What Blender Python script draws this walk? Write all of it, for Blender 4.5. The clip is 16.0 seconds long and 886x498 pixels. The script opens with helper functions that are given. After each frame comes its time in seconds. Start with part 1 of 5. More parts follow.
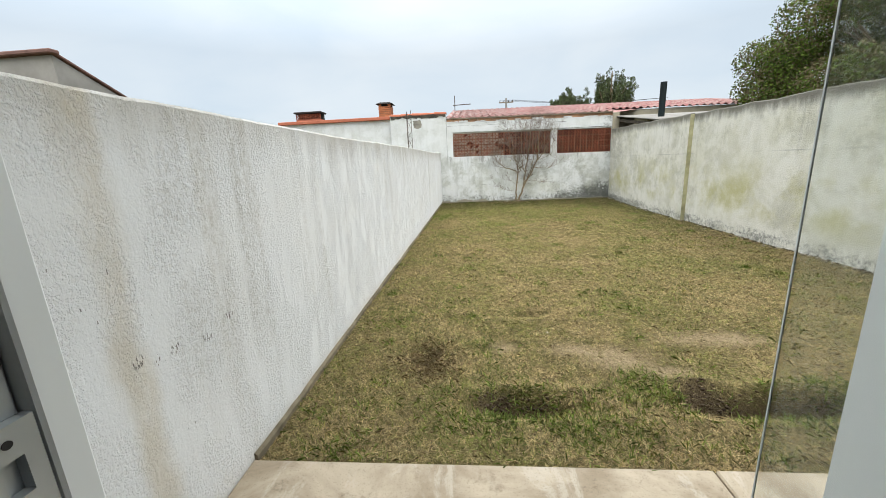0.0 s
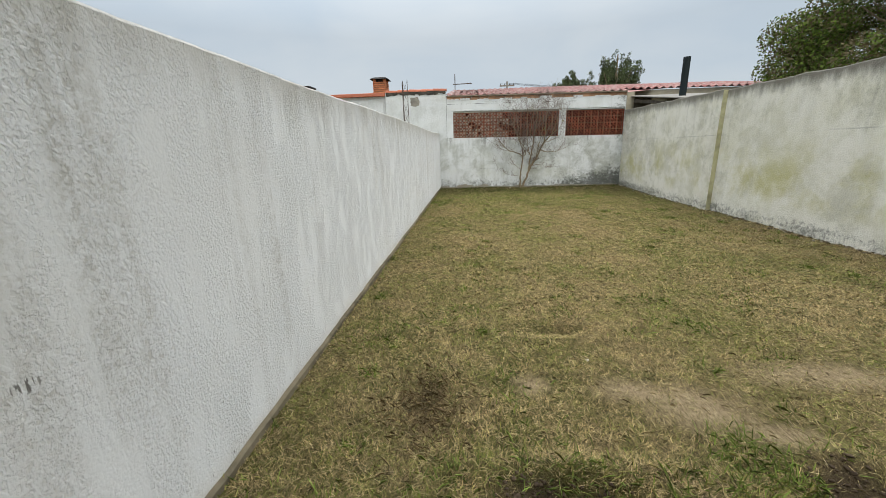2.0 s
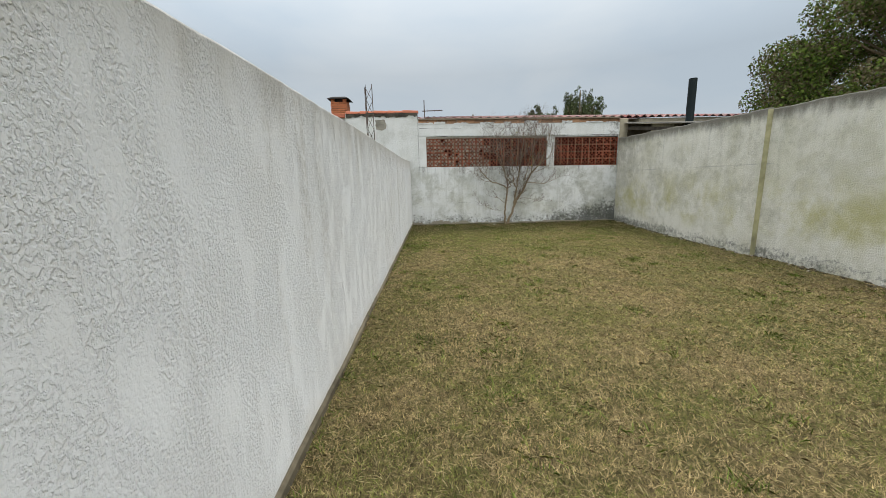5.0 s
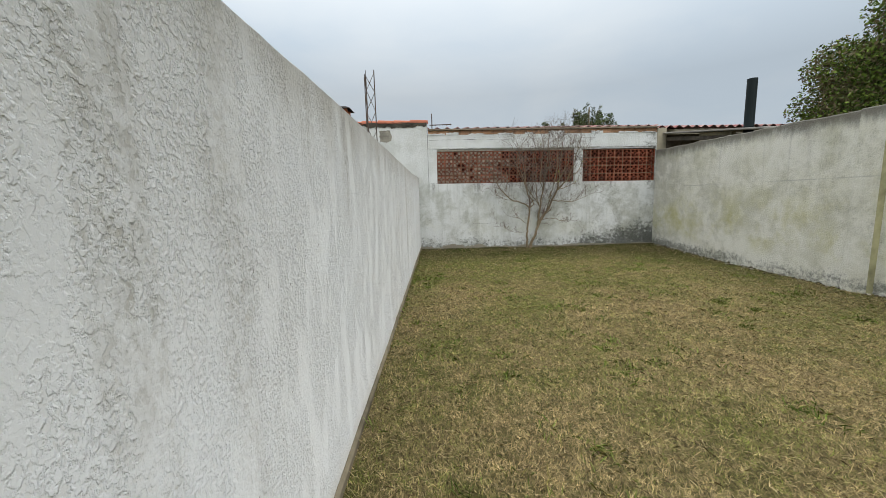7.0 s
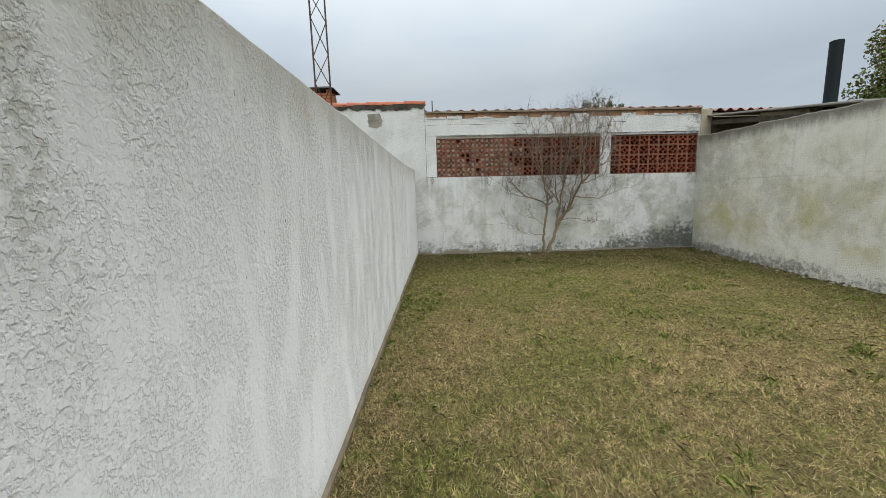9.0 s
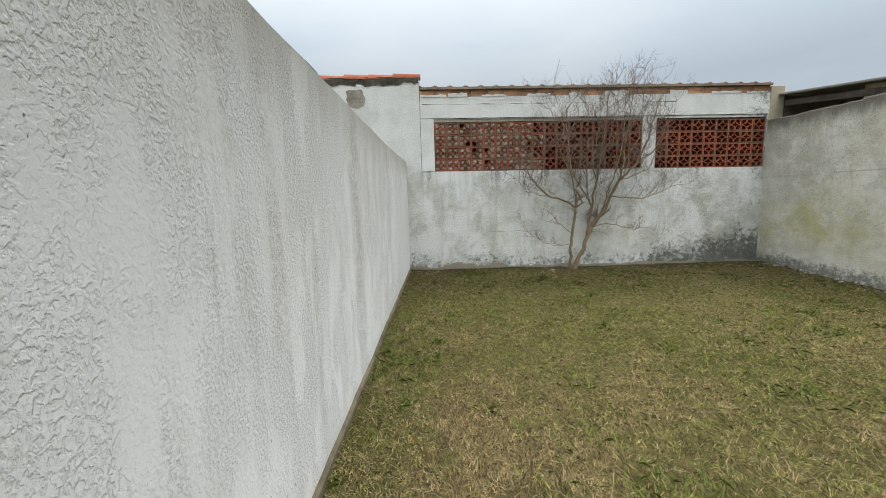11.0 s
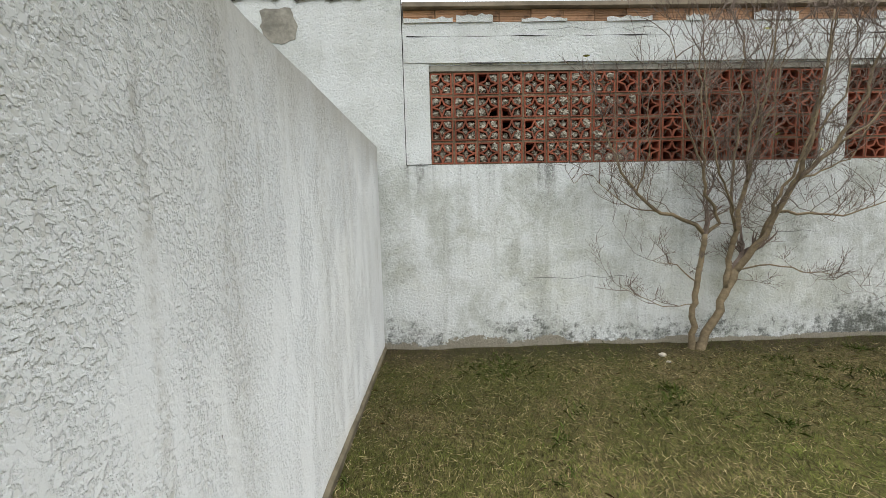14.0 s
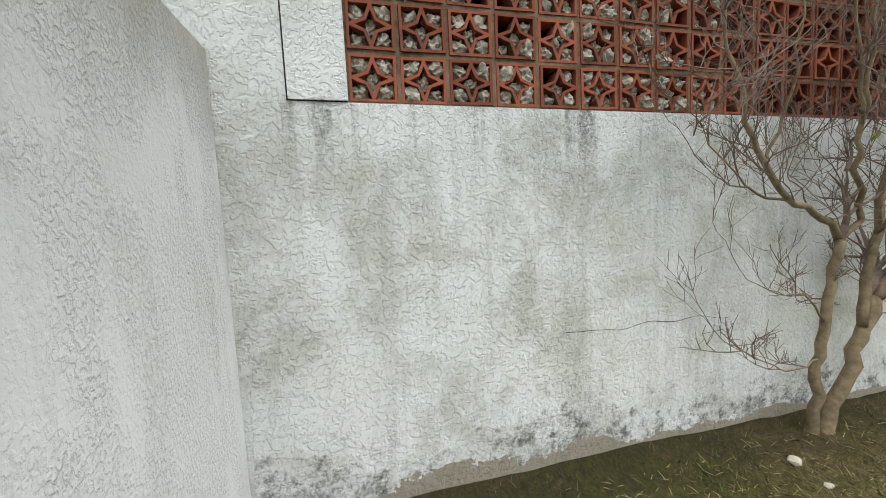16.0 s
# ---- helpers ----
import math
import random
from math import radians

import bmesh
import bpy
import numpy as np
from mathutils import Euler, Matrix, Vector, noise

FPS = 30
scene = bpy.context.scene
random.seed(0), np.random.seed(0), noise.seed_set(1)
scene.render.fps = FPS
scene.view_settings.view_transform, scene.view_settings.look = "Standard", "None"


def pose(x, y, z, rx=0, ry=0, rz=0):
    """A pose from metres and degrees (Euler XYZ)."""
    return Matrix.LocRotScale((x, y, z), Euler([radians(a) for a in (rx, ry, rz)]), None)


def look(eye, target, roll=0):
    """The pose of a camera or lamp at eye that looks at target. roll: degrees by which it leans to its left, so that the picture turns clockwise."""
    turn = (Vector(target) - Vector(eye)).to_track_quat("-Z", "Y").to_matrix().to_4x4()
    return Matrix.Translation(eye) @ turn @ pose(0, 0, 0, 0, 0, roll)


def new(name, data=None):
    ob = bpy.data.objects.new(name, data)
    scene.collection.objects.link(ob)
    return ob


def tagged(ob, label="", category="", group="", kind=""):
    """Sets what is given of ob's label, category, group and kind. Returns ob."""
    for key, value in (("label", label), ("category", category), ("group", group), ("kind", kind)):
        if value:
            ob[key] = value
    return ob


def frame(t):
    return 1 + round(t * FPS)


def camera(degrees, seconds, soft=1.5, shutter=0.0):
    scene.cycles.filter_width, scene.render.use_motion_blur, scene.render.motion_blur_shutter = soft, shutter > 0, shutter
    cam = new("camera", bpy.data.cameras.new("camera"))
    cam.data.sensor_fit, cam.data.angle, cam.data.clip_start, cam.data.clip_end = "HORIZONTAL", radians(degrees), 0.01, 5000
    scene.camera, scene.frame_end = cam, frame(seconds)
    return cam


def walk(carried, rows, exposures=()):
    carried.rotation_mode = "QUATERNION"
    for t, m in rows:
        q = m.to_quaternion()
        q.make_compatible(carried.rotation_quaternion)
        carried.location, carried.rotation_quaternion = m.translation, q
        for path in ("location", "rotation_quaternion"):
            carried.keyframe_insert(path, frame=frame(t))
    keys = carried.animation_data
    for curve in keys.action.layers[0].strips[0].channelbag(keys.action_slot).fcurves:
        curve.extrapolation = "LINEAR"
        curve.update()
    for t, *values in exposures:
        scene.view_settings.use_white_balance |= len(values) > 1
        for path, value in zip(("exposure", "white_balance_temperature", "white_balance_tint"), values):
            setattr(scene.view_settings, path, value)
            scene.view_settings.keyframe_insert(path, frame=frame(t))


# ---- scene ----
cam = camera(100.3, 16.0, soft=0.75)
METRES, EYE, TILT, LEAN, TURN = 12.8, 1.5, 0.0, 0.0, 4.9
ROWS = [
    (0.0, 0.0, 0.0, 0.0, -0.58, -13.1, 2.5),
    (0.5, -0.0014, 0.0206, -0.0002, -0.06, -13.7, 2.0),
    (1.0, -0.0042, 0.0364, -0.0006, -1.02, -14.4, 2.04),
    (1.5, -0.0031, 0.0519, -0.0077, -1.34, -14.92, 2.05),
    (2.0, -0.0036, 0.0695, -0.0117, -0.93, -15.13, 1.65),
    (2.5, -0.0127, 0.0871, -0.0122, -0.79, -14.94, 1.09),
    (3.0, -0.0171, 0.1094, -0.0141, -0.84, -14.08, 1.1),
    (3.5, -0.0168, 0.1373, -0.0125, -1.91, -12.82, 1.7),
    (6.0, -0.0192, 0.3034, -0.0154, -7.62, -9.08, 0.63),
    (6.5, -0.0208, 0.3292, -0.0156, -6.06, -8.11, 0.86),
    (7.0, -0.0239, 0.3534, -0.0145, -5.8, -7.75, 1.49),
    (7.5, -0.0182, 0.3791, -0.014, -5.87, -7.68, 1.72),
    (8.0, -0.0159, 0.4067, -0.0148, -6.2, -7.92, 1.75),
    (8.5, -0.015, 0.4397, -0.0149, -6.19, -8.25, 1.83),
    (9.0, -0.0078, 0.4714, -0.0136, -5.32, -8.37, 1.67),
    (9.5, -0.006, 0.5054, -0.0138, -3.96, -8.05, 1.49),
    (12.0, 0.0097, 0.6845, -0.0265, -7.09, -6.45, 1.67),
    (12.5, 0.0131, 0.7266, -0.0264, -7.39, -5.47, 1.8),
    (13.0, 0.0178, 0.7665, -0.026, -6.69, -5.35, 1.9),
    (13.5, 0.0186, 0.8074, -0.0214, -6.11, -5.09, 1.96),
    (14.0, 0.0227, 0.8467, -0.0212, -5.84, -4.89, 1.56),
    (14.5, 0.0236, 0.8829, -0.0204, -5.96, -5.38, 1.42),
    (15.0, 0.0249, 0.921, -0.0214, -6.99, -5.68, 1.31),
    (15.5, 0.0277, 0.9563, -0.0195, -9.42, -5.75, 1.69),
    (16.0, 0.0307, 0.9899, -0.0204, -18.78, -5.17, 2.81),
]
EXPOSURES = [(0.0, 0.36), (0.5, 0.11), (1.5, 0.02), (3.5, -0.14), (6.5, -0.18), (9.5, -0.18), (12.0, -0.08), (14.0, 0.06), (15.0, 0.19), (16.0, 0.19)]
walk(cam, [(t, pose(0, 0, EYE, TILT, LEAN, TURN) @ pose(METRES * x, METRES * y, METRES * z, 90 + pitch, roll, yaw)) for t, x, y, z, yaw, pitch, roll in ROWS], EXPOSURES)

# ---------- light ----------
world = bpy.data.worlds.new("overcast_sky")
scene.world = world
world.use_nodes = True
wt = world.node_tree
for n in list(wt.nodes):
    wt.nodes.remove(n)


def wnode(kind, **kw):
    n = wt.nodes.new(kind)
    for k, v in kw.items():
        n.inputs[k.replace("_", " ")].default_value = v
    return n


SUN_ELEVATION, SUN_AZIMUTH = radians(52), radians(163)
sky = wt.nodes.new("ShaderNodeTexSky")
sky.sky_type, sky.sun_disc = "NISHITA", False
sky.sun_elevation, sky.sun_rotation = SUN_ELEVATION, SUN_AZIMUTH
sky.dust_density, sky.ozone_density = 2.0, 2.0
where = wt.nodes.new("ShaderNodeTexCoord")
stretch = wt.nodes.new("ShaderNodeMapping")
stretch.inputs["Scale"].default_value = (1.0, 1.0, 2.6)
wt.links.new(where.outputs["Generated"], stretch.inputs["Vector"])
cloud = wnode("ShaderNodeTexNoise", Scale=2.2, Detail=6.0, Roughness=0.5, Distortion=0.25)
wt.links.new(stretch.outputs["Vector"], cloud.inputs["Vector"])
tone = wt.nodes.new("ShaderNodeValToRGB")
tone.color_ramp.elements[0].position, tone.color_ramp.elements[1].position = 0.38, 0.66
tone.color_ramp.elements[0].color = (6.6, 7.6, 8.5, 1)
tone.color_ramp.elements[1].color = (7.8, 8.5, 9.0, 1)
wt.links.new(cloud.outputs["Fac"], tone.inputs["Fac"])
# an overcast sky is brighter towards the zenith
split = wt.nodes.new("ShaderNodeSeparateXYZ")
wt.links.new(where.outputs["Generated"], split.inputs["Vector"])
rise = wt.nodes.new("ShaderNodeMapRange")
rise.inputs["From Min"].default_value, rise.inputs["From Max"].default_value = 0.25, 0.95
rise.inputs["To Min"].default_value, rise.inputs["To Max"].default_value = 1.0, 3.3
wt.links.new(split.outputs["Z"], rise.inputs["Value"])
lift = wt.nodes.new("ShaderNodeVectorMath")
lift.operation = "SCALE"
warm = wt.nodes.new("ShaderNodeMix")
warm.data_type = "RGBA"
warm.inputs["B"].default_value = (9.1, 9.2, 9.1, 1)
high = wt.nodes.new("ShaderNodeMapRange")
high.inputs["From Min"].default_value, high.inputs["From Max"].default_value = 0.35, 0.7
wt.links.new(split.outputs["Z"], high.inputs["Value"])
wt.links.new(high.outputs["Result"], warm.inputs["Factor"])
wt.links.new(tone.outputs["Color"], warm.inputs["A"])
wt.links.new(warm.outputs["Result"], lift.inputs[0])
wt.links.new(rise.outputs["Result"], lift.inputs["Scale"])
veil = wt.nodes.new("ShaderNodeMix")
veil.data_type = "RGBA"
veil.inputs["Factor"].default_value = 0.88
wt.links.new(sky.outputs["Color"], veil.inputs["A"])
wt.links.new(lift.outputs["Vector"], veil.inputs["B"])
back = wt.nodes.new("ShaderNodeBackground")
back.inputs["Strength"].default_value = 0.085
wt.links.new(veil.outputs["Result"], back.inputs["Color"])
wout = wt.nodes.new("ShaderNodeOutputWorld")
wt.links.new(back.outputs["Background"], wout.inputs["Surface"])

sun = new("sun", bpy.data.lights.new("sun", "SUN"))
sun.data.energy, sun.data.angle, sun.data.color = 1.35, radians(50), (1.0, 0.975, 0.94)
sun.matrix_world = look((0, 0, 0), (math.sin(SUN_AZIMUTH) * -math.cos(SUN_ELEVATION), math.cos(SUN_AZIMUTH) * -math.cos(SUN_ELEVATION), -math.sin(SUN_ELEVATION)))


# ---------- materials ----------
class Nodes:
    """A short way to write a node material; positions are in metres."""

    def __init__(self, name, rough=0.9, metal=0.0):
        self.m = bpy.data.materials.new(name)
        self.m.use_nodes = True
        self.t = self.m.node_tree
        self.b = self.t.nodes["Principled BSDF"]
        self.b.inputs["Roughness"].default_value = rough
        self.b.inputs["Metallic"].default_value = metal
        self.b.inputs["Specular IOR Level"].default_value = 0.5 if rough < 0.5 else 0.2
        self.pos = self.t.nodes.new("ShaderNodeTexCoord").outputs["Object"]

    def put(self, socket, value):
        if isinstance(value, bpy.types.NodeSocket):
            self.t.links.new(value, socket)
        else:
            if isinstance(value, tuple) and len(value) == 3 and len(socket.default_value) == 4:
                value = (*value, 1)
            socket.default_value = value

    def scaled(self, scale, loc=(0, 0, 0)):
        n = self.t.nodes.new("ShaderNodeMapping")
        n.inputs["Scale"].default_value, n.inputs["Location"].default_value = scale, loc
        self.t.links.new(self.pos, n.inputs["Vector"])
        return n.outputs["Vector"]

    def noise(self, scale, detail=4.0, rough=0.55, distort=0.0, vector=None):
        n = self.t.nodes.new("ShaderNodeTexNoise")
        self.t.links.new(vector or self.pos, n.inputs["Vector"])
        for k, v in (("Scale", scale), ("Detail", detail), ("Roughness", rough), ("Distortion", distort)):
            n.inputs[k].default_value = v
        return n.outputs["Fac"]

    def cells(self, scale, feature="F1", vector=None):
        n = self.t.nodes.new("ShaderNodeTexVoronoi")
        n.feature = feature
        self.t.links.new(vector or self.pos, n.inputs["Vector"])
        n.inputs["Scale"].default_value = scale
        return n.outputs["Distance"]

    def ramp(self, value, lo, hi, a=0.0, b=1.0):
        n = self.t.nodes.new("ShaderNodeMapRange")
        n.interpolation_type = "SMOOTHSTEP"
        self.t.links.new(value, n.inputs["Value"])
        for k, v in (("From Min", lo), ("From Max", hi), ("To Min", a), ("To Max", b)):
            n.inputs[k].default_value = v
        return n.outputs["Result"]

    def math(self, op, a, b=0.0):
        n = self.t.nodes.new("ShaderNodeMath")
        n.operation = op
        self.put(n.inputs[0], a)
        self.put(n.inputs[1], b)
        return n.outputs["Value"]

    def mix(self, f, a, b):
        n = self.t.nodes.new("ShaderNodeMix")
        n.data_type = "RGBA"
        self.put(n.inputs["Factor"], f)
        self.put(n.inputs["A"], a)
        self.put(n.inputs["B"], b)
        return n.outputs["Result"]

    def axis(self, name):
        n = self.t.nodes.new("ShaderNodeSeparateXYZ")
        self.t.links.new(self.pos, n.inputs["Vector"])
        return n.outputs[name]

    def island(self):
        return self.t.nodes.new("ShaderNodeNewGeometry").outputs["Random Per Island"]

    def each(self):
        return self.t.nodes.new("ShaderNodeObjectInfo").outputs["Random"]

    def bump(self, height, strength, distance, below=None):
        n = self.t.nodes.new("ShaderNodeBump")
        self.put(n.inputs["Height"], height)
        n.inputs["Strength"].default_value, n.inputs["Distance"].default_value = strength, distance
        if below:
            self.t.links.new(below, n.inputs["Normal"])
        return n.outputs["Normal"]

    def done(self, colour, normal=None, rough=None):
        self.put(self.b.inputs["Base Color"], colour)
        if normal:
            self.t.links.new(normal, self.b.inputs["Normal"])
        if rough:
            self.put(self.b.inputs["Roughness"], rough)
        return self.m


def simple(name, colour, rough=0.7, metal=0.0, vary=0.25, scale=12.0, bump=0.15, dist=0.004):
    n = Nodes(name, rough, metal)
    a = n.noise(scale, 6.0, 0.6)
    b = n.noise(scale * 0.15, 3.0)
    f = n.math("MULTIPLY", n.math("ADD", a, b), 0.5)
    dark = tuple(c * (1 - vary) for c in colour)
    light = tuple(min(1, c * (1 + vary)) for c in colour)
    return n.done(n.mix(n.ramp(f, 0.3, 0.7), dark, light), n.bump(a, bump, dist))


def flecked_plaster():
    """White paint over a trowelled coarse render: flat islands with broken, ridged texture between them, run-off streaks and chips."""
    n = Nodes("flecked_plaster", 0.62)
    n.b.inputs["Diffuse Roughness"].default_value = 1.0
    n.b.inputs["Sheen Weight"].default_value, n.b.inputs["Sheen Roughness"].default_value = 0.12, 0.5
    n.b.inputs["Specular IOR Level"].default_value = 0.4
    y, z = n.axis("Y"), n.axis("Z")
    one = n.noise(84.0, 3.2, 0.56, 0.05, n.scaled((1.0, 1.0, 0.8)))
    two = n.noise(120.0, 2.0, 0.5, 0.1, n.scaled((1.0, 1.0, 0.9), (3.1, 5.2, 1.7)))
    flats = n.ramp(n.noise(7.5, 3.0, 0.55, 0.3, n.scaled((1.0, 1.0, 0.38), (0, 2.2, 0.7))), 0.38, 0.54, 0.1, 1.0)
    broad = n.ramp(n.noise(1.4, 3.0, 0.6), 0.30, 0.60, 0.55, 1.0)
    rugged = n.math("MULTIPLY", flats, broad)
    ridges = n.math("ADD", n.ramp(one, 0.41, 0.55), n.math("MULTIPLY", n.ramp(two, 0.44, 0.58), 0.3))
    ridges = n.math("MULTIPLY", ridges, n.math("ADD", n.math("MULTIPLY", rugged, 0.85), 0.15))
    pit = n.math("MULTIPLY", n.ramp(one, 0.34, 0.45, 1.0, 0.0), rugged)
    paint = n.mix(n.noise(1.3, 5.0, 0.6), (0.69, 0.69, 0.67), (0.765, 0.79, 0.81))
    paint = n.mix(n.math("MULTIPLY", pit, 0.33), paint, (0.55, 0.53, 0.48))
    # grey run-off, gathered in a few places and taken up by the rough parts
    runs = n.ramp(n.noise(1.0, 5.0, 0.65, 0.25, n.scaled((5.2, 5.2, 0.22))), 0.50, 0.68)
    runs = n.math("MULTIPLY", runs, n.ramp(n.noise(0.75, 3.0, 0.5), 0.40, 0.62))
    speck = n.ramp(n.noise(26.0, 5.0, 0.7, 0.2), 0.40, 0.58)

    def line(cy, w):
        return n.ramp(n.math("ABSOLUTE", n.math("SUBTRACT", n.math("ADD", y, n.math("MULTIPLY", n.math("SUBTRACT", n.noise(2.5, 4.0, 0.6), 0.5), w * 1.6)), cy)), w * 0.15, w, 1.0, 0.0)

    for cy, w, k in ((1.62, 0.05, 0.5), (1.93, 0.045, 0.55), (2.5, 0.04, 0.45), (5.35, 0.11, 0.55), (10.2, 0.19, 1.0), (10.62, 0.05, 0.5), (11.0, 0.03, 0.55), (11.5, 0.025, 0.6), (11.78, 0.10, 0.55), (12.55, 0.16, 0.5), (12.95, 0.05, 0.55)):
        runs = n.math("MAXIMUM", runs, n.math("MULTIPLY", line(cy, w), k))
    runs = n.math("MULTIPLY", runs, n.math("ADD", n.math("MULTIPLY", n.math("MULTIPLY", speck, n.ramp(one, 0.36, 0.60, 1.0, 0.45)), 0.85), 0.15))
    runs = n.math("MULTIPLY", runs, n.ramp(z, 0.15, 1.1, 0.35, 1.0))
    paint = n.mix(n.math("MULTIPLY", runs, 0.80), paint, (0.36, 0.345, 0.295))
    top = n.ramp(n.math("ADD", z, n.math("MULTIPLY", n.noise(1.0, 5.0, 0.68, 0.2, n.scaled((3.0, 3.0, 0.6))), 0.62)), 1.80, 2.20)
    paint = n.mix(n.math("MULTIPLY", top, 0.72), paint, (0.40, 0.38, 0.325))
    # rust-brown wash near the house
    ochre = n.ramp(n.noise(1.0, 5.0, 0.65, 0.4, n.scaled((1.6, 1.6, 0.2), (3.7, 0.4, 0))), 0.55, 0.8)
    ochre = n.math("MULTIPLY", ochre, n.ramp(y, 0.9, 2.2, 0.8, 0.08))
    ochre = n.math("MAXIMUM", ochre, n.math("MULTIPLY", line(1.07, 0.10), n.ramp(n.noise(3.0, 6.0, 0.7, 0.3, n.scaled((1, 1, 0.4))), 0.34, 0.60, 0.15, 0.95)))
    foot = n.math("MULTIPLY", n.ramp(n.math("ADD", z, n.math("MULTIPLY", n.noise(2.2, 5.0, 0.7), 0.35)), 0.16, 0.34, 1.0, 0.0), 0.5)
    paint = n.mix(n.math("MULTIPLY", n.math("MAXIMUM", ochre, foot), 0.5), paint, (0.50, 0.42, 0.27))

    def mark(cy, cz, ry, rz):
        dy = n.math("MULTIPLY", n.math("SUBTRACT", y, cy), 1 / ry)
        dz = n.math("MULTIPLY", n.math("SUBTRACT", z, cz), 1 / rz)
        return n.ramp(n.math("ADD", n.math("MULTIPLY", dy, dy), n.math("MULTIPLY", dz, dz)), 0.3, 1.2, 1.0, 0.0)

    # clusters of small scrapes through the paint
    gouges = n.ramp(n.noise(120.0, 2.0, 0.5, 0.0, n.scaled((1, 1, 0.28))), 0.54, 0.59)
    scars = None
    for cy, cz, ry, rz in ((1.09, 0.865, 0.030, 0.028), (1.165, 0.825, 0.02, 0.018), (1.25, 0.832, 0.032, 0.026), (1.42, 0.80, 0.035, 0.026), (1.575, 0.832, 0.04, 0.024), (5.43, 1.14, 0.012, 0.02), (6.30, 0.94, 0.01, 0.03), (7.6, 0.95, 0.012, 0.03)):
        one_scar = mark(cy, cz, ry, rz)
        scars = one_scar if scars is None else n.math("MAXIMUM", scars, one_scar)
    holes = n.math("MULTIPLY", n.ramp(n.noise(75.0, 2.0, 0.5, 0.0, n.scaled((1, 1, 0.4))), 0.72, 0.75), n.ramp(n.noise(1.1, 2.0), 0.52, 0.6))
    paint = n.mix(n.math("MULTIPLY", n.math("MAXIMUM", n.math("MULTIPLY", scars, gouges), holes), 0.85), paint, (0.10, 0.09, 0.075))
    h = n.math("ADD", ridges, n.math("MULTIPLY", n.noise(210.0, 3.0, 0.7), 0.07))
    return n.done(paint, n.bump(h, 0.9, 0.0036, n.bump(n.noise(5.0, 3.0), 0.3, 0.02)))


